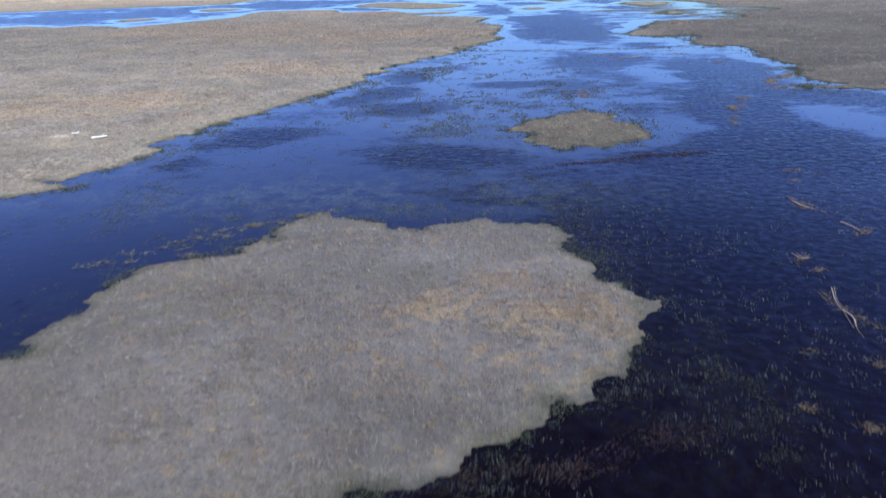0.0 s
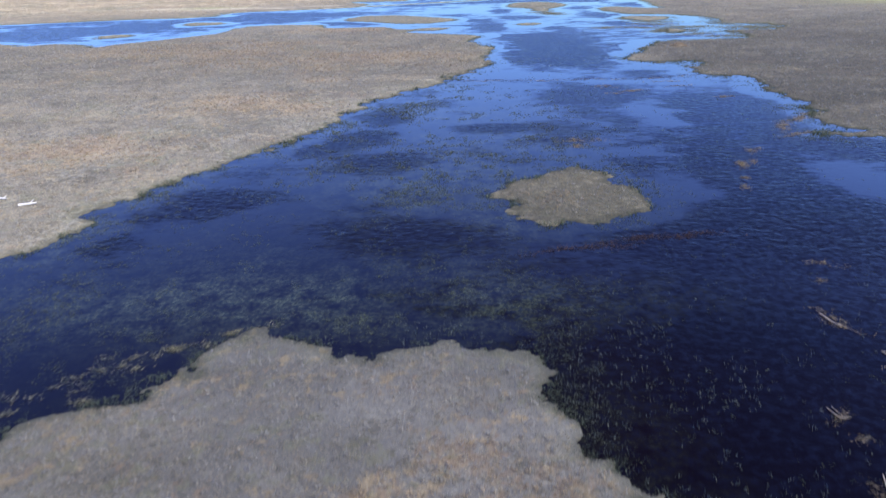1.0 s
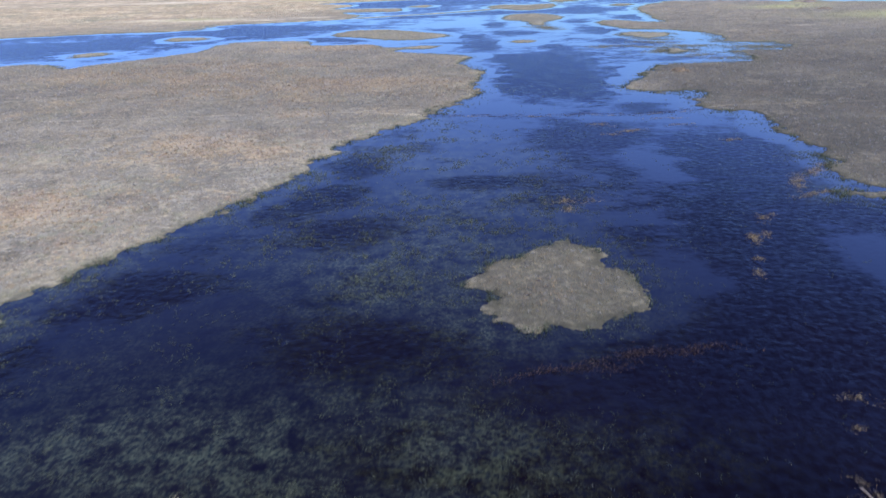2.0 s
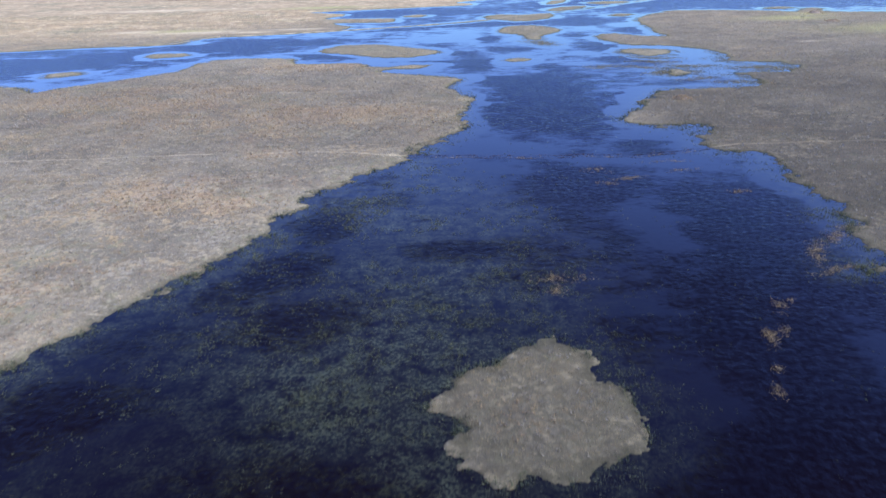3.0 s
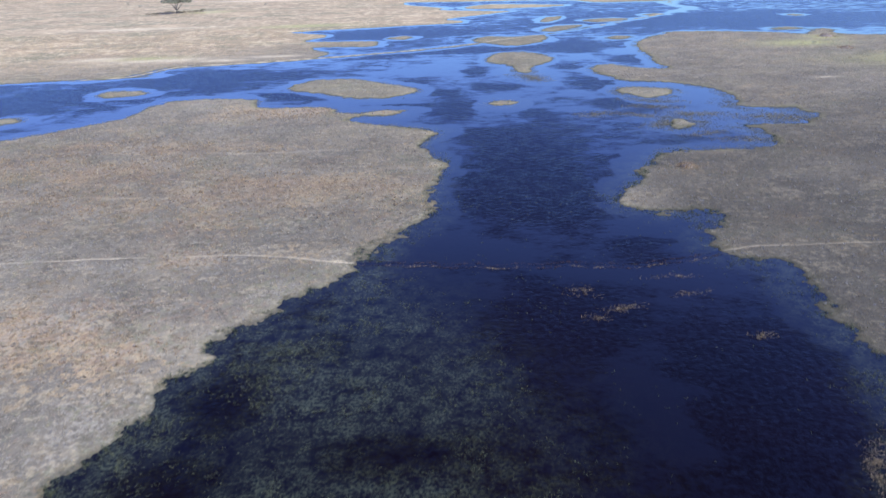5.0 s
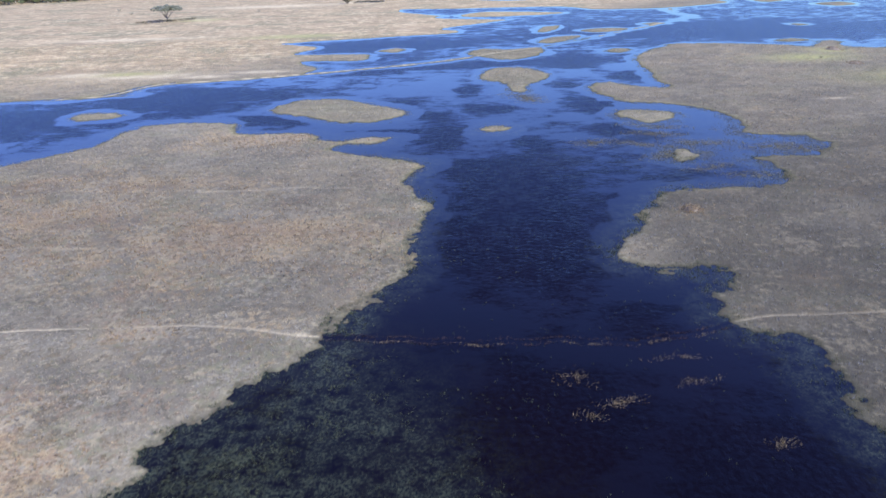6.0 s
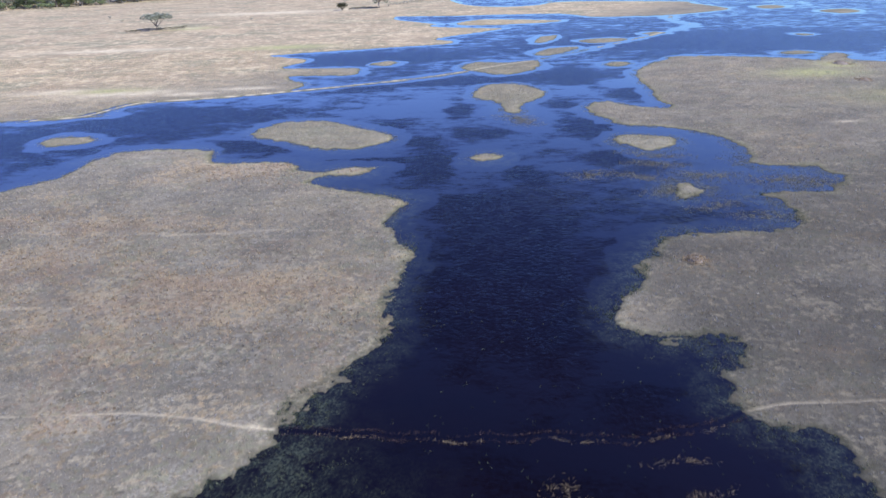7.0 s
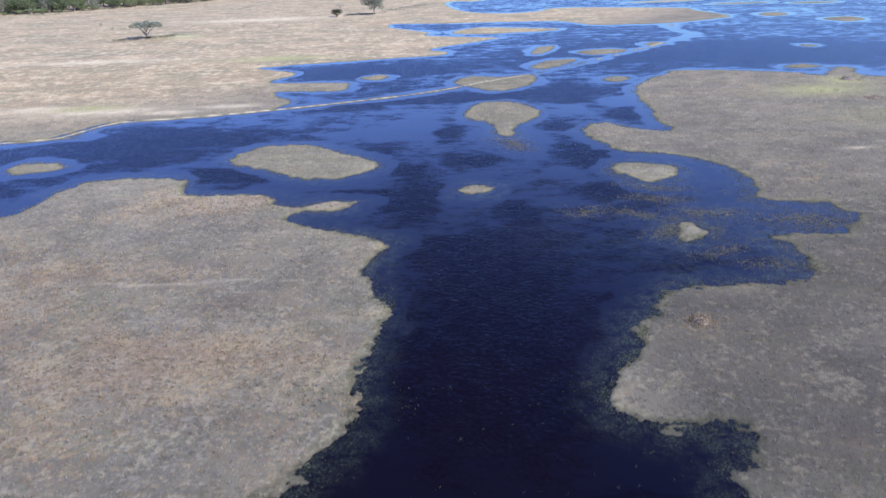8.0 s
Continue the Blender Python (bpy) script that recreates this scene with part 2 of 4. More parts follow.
RIGHT_A = [(64, 98), (61, 102), (58, 106), (60, 116), (61, 121), (61, 127), (60, 132), (61, 138), (62, 142), (62, 145), (60, 146), (57, 148), (55, 150), (55, 153), (56, 157), (59, 160), (59, 164), (55, 165), (51, 164), (48, 166), (46, 168), (47, 173), (49, 178), (52, 180), (53, 185), (57, 191), (62, 197), (68, 199), (73, 199), (79, 199), (87, 202), (88, 206), (88, 213), (87, 217), (93, 218), (101, 218)]
RIGHT_B = [(104, 221), (108, 226), (107, 230), (106, 235), (97, 235), (93, 240), (97, 249), (96, 257), (94, 263), (86, 272), (75, 277), (72, 283), (70, 288), (68, 298), (71, 306), (77, 309), (83, 301), (93, 297), (93, 308), (96, 328), (96, 341), (101, 362), (109, 376), (121, 389), (127, 395), (149, 390), (169, 382), (177, 373), (189, 388), (197, 387), (198, 366), (290, 360), (600, 420), (900, 300), (500, 60), (200, 70)]
RIGHT = RIGHT_A + RIGHT_B
FAR_A = [(-111, 310), (-102, 313), (-96, 315), (-86, 333), (-67, 335), (-49, 339), (-36, 343), (-30, 357), (-38, 370), (-38, 378), (-14, 376), (-12, 389), (-16, 394), (-43, 398), (-47, 405), (-40, 416), (-43, 426), (-61, 440), (-56, 444), (-35, 450), (-2, 457), (27, 463), (30, 475), (23, 488)]
FAR_B = [(58, 520), (62, 527), (24, 547), (19, 560), (21, 566), (-4, 601), (-9, 618), (-5, 629), (32, 620), (77, 616), (112, 607), (130, 578), (159, 572), (185, 574), (213, 587), (232, 604), (224, 654), (219, 678), (135, 715), (105, 688), (75, 685), (48, 717), (35, 784), (41, 832)]
FAR = FAR_A + FAR_B + [(100, 900), (300, 1600), (-1800, 1600), (-1800, 300), (-400, 290)]
ROUND = [(9.1, 82.6), (11.6, 84.8), (14.0, 85.1), (16.5, 87.9), (19.5, 88.9), (21.5, 86.6), (21.9, 83.3), (23.7, 81.3), (23.8, 76.6), (22.8, 74.1), (19.7, 71.9), (16.1, 71.2), (12.8, 72.0), (10.6, 74.3), (9.3, 77.6)]
ISLE = [(-31, 281), (-27, 292), (-20, 295), (-12, 294), (-2, 285), (6, 278), (10, 271), (6, 266), (1, 262), (-6, 262), (-12, 265), (-21, 272)]
SKIFF = [(-92, 280), (-89, 285), (-80, 284), (-76, 279), (-82, 275), (-88, 275)]
WEST = [(-108, 247), (-102, 249), (-97, 246), (-99, 242), (-104, 240), (-107, 245)]
HEART = [(34, 325), (40, 343), (51, 344), (59, 329), (56, 317), (49, 307), (48, 297), (43, 298), (42, 312), (35, 321)]
KIDNEY = [(32, 384), (39, 398), (51, 394), (66, 396), (63, 377), (54, 367), (46, 365), (38, 375)]
FINGER = [(68, 416), (77, 433), (92, 435), (84, 421), (73, 411)]
TEAR = [(73, 460), (80, 480), (89, 484), (84, 466), (76, 455)]
SLIVER = [(96, 458), (109, 465), (122, 460), (116, 451), (102, 447)]
DOT = [(92, 381), (99, 387), (103, 382), (97, 374)]
EYE_ISLE = [(30, 250), (34, 253), (37, 250), (36, 247), (32, 247)]
BAY_ISLE = [(68, 262), (71, 266), (78, 265), (83, 261), (80, 255), (74, 251), (70, 256)]
BAY_MAT = [(70, 220), (73, 226), (76, 224), (77, 221), (74, 218), (71, 217)]
STRIP = [(35, 565), (55, 586), (95, 569), (105, 559), (85, 550), (46, 549)]
NIB = [(-8, 403), (-1, 410), (4, 406), (0, 397)]
REED_A = [(172, 395), (182, 400), (187, 393), (177, 390)]
REED_B = [(207, 455), (213, 457), (215, 450), (209, 448)]
REED_C = [(253, 609), (270, 620), (272, 601), (255, 591)]
REED_D = [(277, 567), (298, 575), (299, 555), (281, 547)]
REED_F = [(250, 700), (275, 707), (305, 699), (280, 692)]
REED_G = [(310, 684), (330, 691), (352, 680), (325, 675)]
REED_H = [(190, 742), (230, 752), (262, 744), (225, 735)]
REED_E = [(135, 478), (144, 485), (148, 477), (139, 473)]
TRAIL_WEST = [(-33, 152), (-26, 152), (-17, 152), (-13, 152), (-7, 151), (-3, 150), (1, 149)]
TRAIL_FORD = [(1, 149), (8, 148), (16, 147), (25, 146), (34, 146), (41, 145), (46, 146), (51, 147), (55, 149)]
TRAIL_EAST = [(55, 149), (60, 150), (65, 150), (73, 150)]
LEVEE = [(-110, 309), (-95, 313), (-85, 331), (-67, 335), (-49, 339), (-30, 345), (-11, 352), (9, 360), (27, 370), (43, 382), (65, 398), (92, 423), (116, 447), (145, 478), (172, 508), (172, 544), (181, 575)]
LANDS = [NEAR, PLAIN, RIGHT, FAR, ROUND, ISLE, SKIFF, WEST, HEART, KIDNEY, FINGER, TEAR, SLIVER, DOT, EYE_ISLE, BAY_ISLE,
         BAY_MAT, STRIP, NIB, REED_A, REED_B, REED_C, REED_D, REED_E, REED_F, REED_G, REED_H]


def smooth(points, closed=True, parts=8):
    """A Catmull-Rom curve through the points."""
    p = np.array(points, float)
    p = np.vstack([p[-1], p, p[:2]]) if closed else np.vstack([2 * p[0] - p[1], p, 2 * p[-1] - p[-2]])
    t = np.linspace(0, 1, parts, endpoint=False)[:, None]
    out = []
    for a, b, c, d in zip(p[:-3], p[1:-2], p[2:-1], p[3:]):
        out.append(0.5 * (2 * b + (c - a) * t + (2 * a - 5 * b + 4 * c - d) * t**2 + (3 * b - a - 3 * c + d) * t**3))
    return np.vstack(out)


def lattice(ix, iy, seed):
    h = (ix * 374761393 + iy * 668265263 + seed * 974634777) & 0xFFFFFFFF
    h = ((h ^ (h >> 13)) * 1274126177) & 0xFFFFFFFF
    return ((h ^ (h >> 16)) & 0xFFFF) / 65535.0


def rough(x, y, size, seed, octaves=3):
    """Smooth random relief, -1 to 1, with features of that size in metres."""
    total, amp, out = 0.0, 1.0, np.zeros(np.shape(x))
    for o in range(octaves):
        u, v = x / size + 17.3 * o, y / size - 9.1 * o
        iu, iv = np.floor(u).astype(np.int64), np.floor(v).astype(np.int64)
        fu, fv = u - iu, v - iv
        fu, fv = fu * fu * (3 - 2 * fu), fv * fv * (3 - 2 * fv)
        a = lattice(iu, iv, seed + o) * (1 - fu) + lattice(iu + 1, iv, seed + o) * fu
        b = lattice(iu, iv + 1, seed + o) * (1 - fu) + lattice(iu + 1, iv + 1, seed + o) * fu
        out += amp * (2 * (a * (1 - fv) + b * fv) - 1)
        total, amp, size = total + amp, amp * 0.55, size * 0.5
    return out / total


def step(v, a, b):
    t = np.clip((v - a) / (b - a), 0, 1)
    return t * t * (3 - 2 * t)


def ladder(*legs):
    """Coordinates with a spacing for each leg: (from, to, spacing)."""
    return np.concatenate([np.arange(a, b, s) for a, b, s in legs])


def grow(start, end, first, rate=1.25):
    out, s = [], first
    while start < end:
        out.append(start)
        start, s = start + s, s * rate
    return np.array(out + [end])


XS = np.concatenate([-grow(230, 4200, 6)[::-1], ladder((-228, -110, 4.0), (-110, -50, 1.5), (-50, 95, 0.7), (95, 150, 1.5), (150, 330, 4.0)), grow(332, 4200, 6)])
YS = np.concatenate([-grow(20, 4200, 8)[::-1], ladder((-16, 16, 2.0), (16, 130, 0.55), (130, 143, 0.9), (143, 154, 0.24), (154, 270, 0.9), (270, 480, 1.7), (480, 960, 4.0)), grow(962, 4800, 8)])
GX, GY = np.meshgrid(XS, YS)


def inside(curve, gx, ys):
    """Which points of the grid lie within a closed curve."""
    hit = np.zeros(gx.shape, bool)
    a, b = curve, np.roll(curve, -1, 0)
    for row, y in enumerate(ys):
        cut = (a[:, 1] > y) != (b[:, 1] > y)
        if cut.any():
            p, q = a[cut], b[cut]
            x = np.sort(p[:, 0] + (y - p[:, 1]) / (q[:, 1] - p[:, 1]) * (q[:, 0] - p[:, 0]))
            hit[row] = np.searchsorted(x, gx[row]) % 2 == 1
    return hit


def away(curves, gx, gy, reach=60.0, closed=True):
    """Distance from the curves, up to the reach."""
    far = np.full(gx.shape, reach)
    for c in curves:
        nxt = np.roll(c, -1, 0) if closed else c[1:]
        for p, q in zip(c if closed else c[:-1], nxt):
            near = min(reach, 14 + 0.05 * max(p[1], q[1]))
            lo, hi = np.minimum(p, q) - near, np.maximum(p, q) + near
            i0, i1 = np.searchsorted(YS, (lo[1], hi[1]))
            j0, j1 = np.searchsorted(XS, (lo[0], hi[0]))
            if i0 >= i1 or j0 >= j1:
                continue
            x, y = gx[i0:i1, j0:j1], gy[i0:i1, j0:j1]
            d = q - p
            t = np.clip(((x - p[0]) * d[0] + (y - p[1]) * d[1]) / max(d @ d, 1e-9), 0, 1)
            part = np.hypot(x - p[0] - t * d[0], y - p[1] - t * d[1])
            far[i0:i1, j0:j1] = np.minimum(far[i0:i1, j0:j1], part)
    return far


curves = [smooth(c, parts=6) for c in LANDS]
land = np.zeros(GX.shape, bool)
for c in curves:
    land |= inside(c, GX, YS)
SHORE = away(curves, GX, GY) * np.where(land, 1, -1)
grain = np.clip(0.55 + GY / 220.0, 0.6, 1.7)
SHORE += (1 - 0.62 * step(GY, 100, 210)) * grain * (1.9 * rough(GX, GY, 2.5, 5, 3) + 0.8 * rough(GX, GY, 9.0, 6, 2))
SHORE += 3.2 * rough(GX, GY, 4.5, 14, 4) * np.exp(-(((GX - 90) / 22) ** 2 + ((GY - 228) / 26) ** 2))
levee = away([smooth(LEVEE, False)], GX, GY, 60.0, False)
SHORE = np.maximum(SHORE, 1.3 - 0.9 * step(GX, 0, 60) - levee + (0.8 + 2.2 * step(GX, 0, 60)) * rough(GX, GY, 6.0, 8, 3))
ISLETS = np.zeros(GX.shape, bool)
for c in curves[4:]:
    ISLETS |= inside(c, GX, YS)
TRAIL = away([smooth([(-110, 154), (-70, 151)] + TRAIL_WEST + TRAIL_FORD[1:] + TRAIL_EAST[1:] + [(95, 150), (140, 152)], False)], GX, GY, 60.0, False)


def spot(x, y, cx, cy, rx, ry, turn=0.0):
    c, s = math.cos(radians(turn)), math.sin(radians(turn))
    u, v = (x - cx) * c + (y - cy) * s, (y - cy) * c - (x - cx) * s
    return np.exp(-((u / rx) ** 2 + (v / ry) ** 2))


DULL = np.maximum(step(GX, 38, 62) * (1 - 0.5 * step(GY, 170, 270)), 0.5 * step(-GY, -58, -52)) * step(-GY, -400, -200) * np.clip(0.95 + 0.35 * rough(GX, GY, 18.0, 35, 4), 0, 1)
DULL = np.maximum(DULL, 0.34 * step(-GX, -30, -12) * step(GY, 120, 165) * step(-GY, -270, -200))
DULL = np.where(ISLETS, 0.95 - 0.83 * step(GY, 100, 220), DULL)
GREY = np.maximum(np.maximum(step(-GY, -62, -54), 0.15 * step(GX, 38, 62)), 0.12 * step(-GX, 0, 20) * step(GY, 110, 150)) * step(-GY, -345, -250)
FAR_PLAIN = step(GY - 0.2 * GX, 310, 420) * step(-GX + 0.9 * (GY - 420), -40, 60)
PATHS = away([smooth(p, False) for p in ([(-75, 210), (-47, 208), (-36, 207), (-25, 205), (-18, 205.5), (-7, 206), (8, 204)], [(-110, 165), (-76, 173), (-68, 176.5), (-61, 179), (-52, 179.5), (-30, 177)])], GX, GY, 60.0, False)
LUSH = np.zeros(GX.shape)
for s in ((162, 345, 16, 9), (178, 360, 8, 8), (-106, 356, 14, 5), (-150, 590, 16, 9), (-60, 470, 25, 8), (190, 300, 30, 14)):
    LUSH = np.maximum(LUSH, spot(GX, GY, *s))
LUSH = np.maximum(LUSH, 0.10 * ISLETS)
LUSH = np.maximum(LUSH, (0.12 + 0.28 * step(GY, 150, 250)) * step(SHORE, -0.2, 0.3) * step(-SHORE, -2.2, -0.4))
WORN = np.clip(0.5 + 0.9 * rough(GX, GY, 6.0, 33, 4) + 0.5 * step(GX, -9, -4), 0.0, 1) * step(-GX, -200, 45)
SANDY = np.maximum(0.75 * step(-TRAIL, -0.34, -0.05) * (SHORE > 0) * WORN, step(-levee, -0.9, -0.2) * (1.0 - 0.4 * step(GX, 0, 60)))
SANDY = np.maximum(SANDY, 0.24 * step(-PATHS, -0.8, -0.1) * np.clip(0.6 + 1.2 * rough(GX, GY, 9.0, 37, 4), 0, 1) * (SHORE > 1))
for s in ((-98, 350, 20, 6), (-125, 357, 16, 5), (-160, 480, 40, 6), (-70, 345, 10, 3), (-52, 352, 12, 3), (-120, 700, 60, 14), (-45.7, 81.3, 1.6, 0.8), (133, 272, 4, 1.0), (-150, 592, 7, 3), (-45, 712, 30, 6), (1.4, 149, 0.9, 0.7)):
    SANDY = np.maximum(SANDY, 1.0 * spot(GX, GY, *s) * (0.6 + 0.4 * rough(GX, GY, 3.0, 31)))
SANDY = np.clip(SANDY * (1 - 0.95 * spot(GX, GY, -106, 356, 13, 4.5)), 0, 1)
TUSSOCK = np.zeros(GX.shape)
for s in ((-1, 36, 5, 3, 25), (7, 36, 6, 4), (4, 39, 4, 3), (-6, 32, 3, 2), (-1, 30, 5, 2), (10, 33, 2, 2), (-22, 180, 40, 16), (-60, 200, 30, 20), (-30, 130, 14, 8), (-50, 100, 20, 10), (-19, 151, 6, 4), (16, 79, 4, 3), (62, 187, 6, 4), (-10, 245, 30, 10)):
    TUSSOCK = np.maximum(TUSSOCK, spot(GX, GY, *s))
TUSSOCK = TUSSOCK * (0.8 + 0.3 * step(GY, 58, 66)) * np.clip(0.8 + 0.9 * rough(GX, GY, 6.0, 36, 4), 0, 1.3)


def relief(shore, x, y, trail):
    """The height of the ground, from its distance inland."""
    h = np.where(shore > 0, 0.03 + 0.30 * (1 - np.exp(-np.maximum(shore, 0) / 5.0)), -0.05 - 0.7 * (1 - np.exp(np.minimum(shore, 0) / 7.0)))
    h = h + np.where(shore > 0, 0.07 * rough(x, y, 2.4, 11, 3) * step(shore, 0, 1.5) + 0.10 * rough(x, y, 24.0, 12, 2) * step(shore, 1, 12), 0.04 * rough(x, y, 2.0, 13))
    h = h - 0.10 * step(-trail, -0.4, -0.1) * step(shore, 0, 1)
    return np.where(shore > 0, np.maximum(h, 0.02), h)


def fray(shore, x, y):
    """The ragged fine outline of the shores, out of step with the smooth one."""
    reach = (0.6 + 0.4 * step(y, 90, 120)) * (1 - 0.45 * step(y, 195, 230))
    return (1 - step(np.abs(shore), 1.3, 2.3)) * reach * (1.7 * rough(x, y, 1.9, 81, 4) + 0.5 * rough(x, y, 0.55, 82, 2))


HEIGHT = relief(SHORE, GX, GY, TRAIL)

# wind on the water: still in the lee of the shores and in slicks, ruffled in gusts
LEE = np.clip(0.8 + GY / 55.0, 1.4, 4.6) * (1 - 0.35 * step(GY, 240, 330)) * (1.0 + 0.9 * rough(GX, GY, 9.0, 20, 3) + 0.9 * rough(GX, GY, 26.0, 19, 2))
SLICK, SQUALL = np.zeros(GX.shape), np.zeros(GX.shape)
SLICKS_NEAR = [(2, 111, 6, 10), (8, 88, 9, 6), (8, 76, 7, 3.5), (36, 114, 3, 8), (27, 78, 5, 5), (22, 95, 10, 4), (49, 77, 4, 10), (-10, 85, 5, 2.5),
               (13, 126, 6, 10), (-12, 61, 10, 4), (-4, 54, 12, 3), (-26, 50, 9, 9), (-14, 66, 8, 5), (48, 158, 7, 5), (20, 152, 10, 4)]
SLICKS_FAR = [(49, 284, 6, 13), (41, 302, 9, 9), (18, 310, 11, 10), (11, 345, 7, 7), (89, 338, 8, 7), (90, 250, 12, 18), (92, 228, 16, 14),
              (91, 294, 6, 5), (0, 256, 11, 3.4), (57, 260, 7, 3.5), (52, 240, 5, 3), (70, 330, 5, 8)]
GUSTS_NEAR = [(0, 69, 9, 4), (-22, 78, 7, 3.5, 35), (-28, 70, 3, 3), (-5, 117, 4, 7), (-4, 93, 6, 5), (30, 133, 9, 9), (48, 118, 8, 13),
              (28, 65, 11, 11), (38, 84, 5, 12), (12, 109, 8, 3), (56, 94, 6, 5), (44, 150, 6, 6), (-8, 104, 8, 4, 50), (34, 60, 8, 8)]
GUSTS_FAR = [(63, 277, 8, 15), (87, 318, 8, 9), (63, 307, 6, 7), (73, 358, 16, 22), (42, 234, 6, 8), (62, 246, 9, 5, -15), (34, 274, 9, 7),
             (29, 303, 6, 13), (20, 245, 6, 19), (-29, 268, 10, 8), (-65, 303, 49, 15, 8), (-98, 278, 36, 26, 20), (-60, 285, 16, 12, 20),
             (-130, 262, 30, 25), (-150, 300, 40, 20), (-7, 419, 38, 15), (22, 350, 48, 9, 8), (10, 282, 5, 10), (163, 445, 72, 39),
             (33, 201, 13, 24), (17, 268, 7, 7), (9, 249, 8, 3), (32, 180, 13, 28)]
for s in SLICKS_NEAR + SLICKS_FAR:
    SLICK = np.maximum(SLICK, spot(GX, GY, *s))
for s in GUSTS_NEAR + GUSTS_FAR:
    SQUALL = np.maximum(SQUALL, spot(GX, GY, *s))
# reaches where the sky's reflection is dimmed, to suit the camera's steep view
DIMMED = np.maximum(step(-GY, -64, -46) * step(GX, -6, 4), np.maximum(0.55 * spot(GX, GY, 38, 96, 24, 18), 0.8 * spot(GX, GY, 40, 68, 13, 13)))
SLICK = SLICK * (1 - 0.5 * DIMMED)
WIND = 0.44 + 0.50 * SQUALL - 0.55 * SLICK * (1 - 0.5 * SQUALL) + 0.25 * rough(GX * 0.5, GY, 18.0, 21, 5) + 0.16 * step(GY, 330, 430)
# scales the waves, and the normal's lean that darkens reflections
CHOP = 0.08 + 0.10 * step(GY, 50, 66) + 0.05 * step(GY, 140, 160) + 0.06 * spot(GX, GY, 36, 190, 22, 40)
# how far specular is lowered to dim the reflection, tuned by area
SHINE_CUT = 0.80 + 0.2 * step(GY, 215, 260) - 0.38 * spot(GX, GY, 36, 195, 26, 48) + 0.8 * DIMMED
# wind raised here so that the dimming takes hold
WIND = WIND + 0.6 * DIMMED
WIND = WIND - 0.7 * step(SHORE + LEE, -1.5, 0.8) * (1 - 0.85 * DIMMED * step(-GY, -62, -50))
WEED = np.clip(step(SHORE, -7, -0.5) + 1.3 * spot(GX, GY, 7, 124, 11, 22, 25) + 0.7 * spot(GX, GY, -2, 98, 19, 32) + spot(GX, GY, -18, 57, 20, 9) + 0.7 * spot(GX, GY, 86, 228, 22, 28) + 0.9 * spot(GX, GY, 4, 84, 8, 11) + 0.5 * spot(GX, GY, 18, 94, 10, 7) + 0.7 * spot(GX, GY, 2, 57, 18, 4) + 0.8 * spot(GX, GY, 9, 26, 11, 9) + 0.2 * step(GY, 185, 225) * step(-GY, -420, -320), 0, 1) * np.clip(0.75 + 0.8 * rough(GX, GY, 7.0, 25, 4), 0, 1)
WEED = WEED * step(TRAIL, 0.2, 0.7) * (1 - 0.5 * spot(GX, GY, 30, 78, 14, 16))
STAIN = WEED * (0.14 + 0.86 * step(GY, 48, 58)) * (1 - 0.85 * SQUALL) * (1 - 0.55 * spot(GX, GY, 24, 90, 10, 13))


def at(field, x, y):
    """A field of the plan at given places."""
    j = np.clip(np.searchsorted(XS, x), 1, len(XS) - 1)
    i = np.clip(np.searchsorted(YS, y), 1, len(YS) - 1)
    u, v = np.clip((x - XS[j - 1]) / (XS[j] - XS[j - 1]), 0, 1), np.clip((y - YS[i - 1]) / (YS[i] - YS[i - 1]), 0, 1)
    return (field[i - 1, j - 1] * (1 - u) + field[i - 1, j] * u) * (1 - v) + (field[i, j - 1] * (1 - u) + field[i, j] * u) * v


def bulk(name, verts, faces, mat, fields=(), soft=False):
    """A mesh from numpy arrays, with fields of one value per vertex."""
    mesh = bpy.data.meshes.new(name)
    n, k = faces.shape
    mesh.vertices.add(len(verts)), mesh.loops.add(n * k), mesh.polygons.add(n)
    mesh.vertices.foreach_set("co", verts.astype(np.float32).ravel())
    mesh.loops.foreach_set("vertex_index", faces.astype(np.int32).ravel())
    mesh.polygons.foreach_set("loop_start", np.arange(0, n * k, k, dtype=np.int32))
    if soft:
        mesh.polygons.foreach_set("use_smooth", np.ones(n, bool))
    for key, values in fields:
        mesh.attributes.new(key, "FLOAT", "POINT").data.foreach_set("value", values.astype(np.float32).ravel())
    mesh.update(calc_edges=True)
    mesh.materials.append(mat)
    return new(name, mesh)


rows, cols = GX.shape
index = np.arange(rows * cols).reshape(rows, cols)
quads = np.stack([index[:-1, :-1], index[:-1, 1:], index[1:, 1:], index[1:, :-1]], -1).reshape(-1, 4)
# the ground: the plan's grid, four times finer along the shores
FINE = 4
near = np.abs(SHORE)
near = np.minimum(np.minimum(near[:-1, :-1], near[1:, 1:]), np.minimum(near[1:, :-1], near[:-1, 1:])) < 2.3
near &= (GY[:-1, :-1] > 16) & (GY[:-1, :-1] < 300) & (GX[:-1, :-1] > -52) & (GX[:-1, :-1] < 112)
ci, cj = np.nonzero(near)
wide = cols * FINE
a, b = np.meshgrid(np.arange(FINE), np.arange(FINE), indexing="ij")
fi, fj = (ci[:, None] * FINE + a.ravel()).ravel(), (cj[:, None] * FINE + b.ravel()).ravel()
fine = np.stack([fi * wide + fj, fi * wide + fj + 1, (fi + 1) * wide + fj + 1, (fi + 1) * wide + fj], -1)
coarse = quads[~near.ravel()]
keys, packed = np.unique(np.concatenate([coarse // cols * FINE * wide + coarse % cols * FINE, fine]), return_inverse=True)
ki, kj = keys // wide, keys % wide
i0, j0 = np.minimum(ki // FINE, rows - 2), np.minimum(kj // FINE, cols - 2)
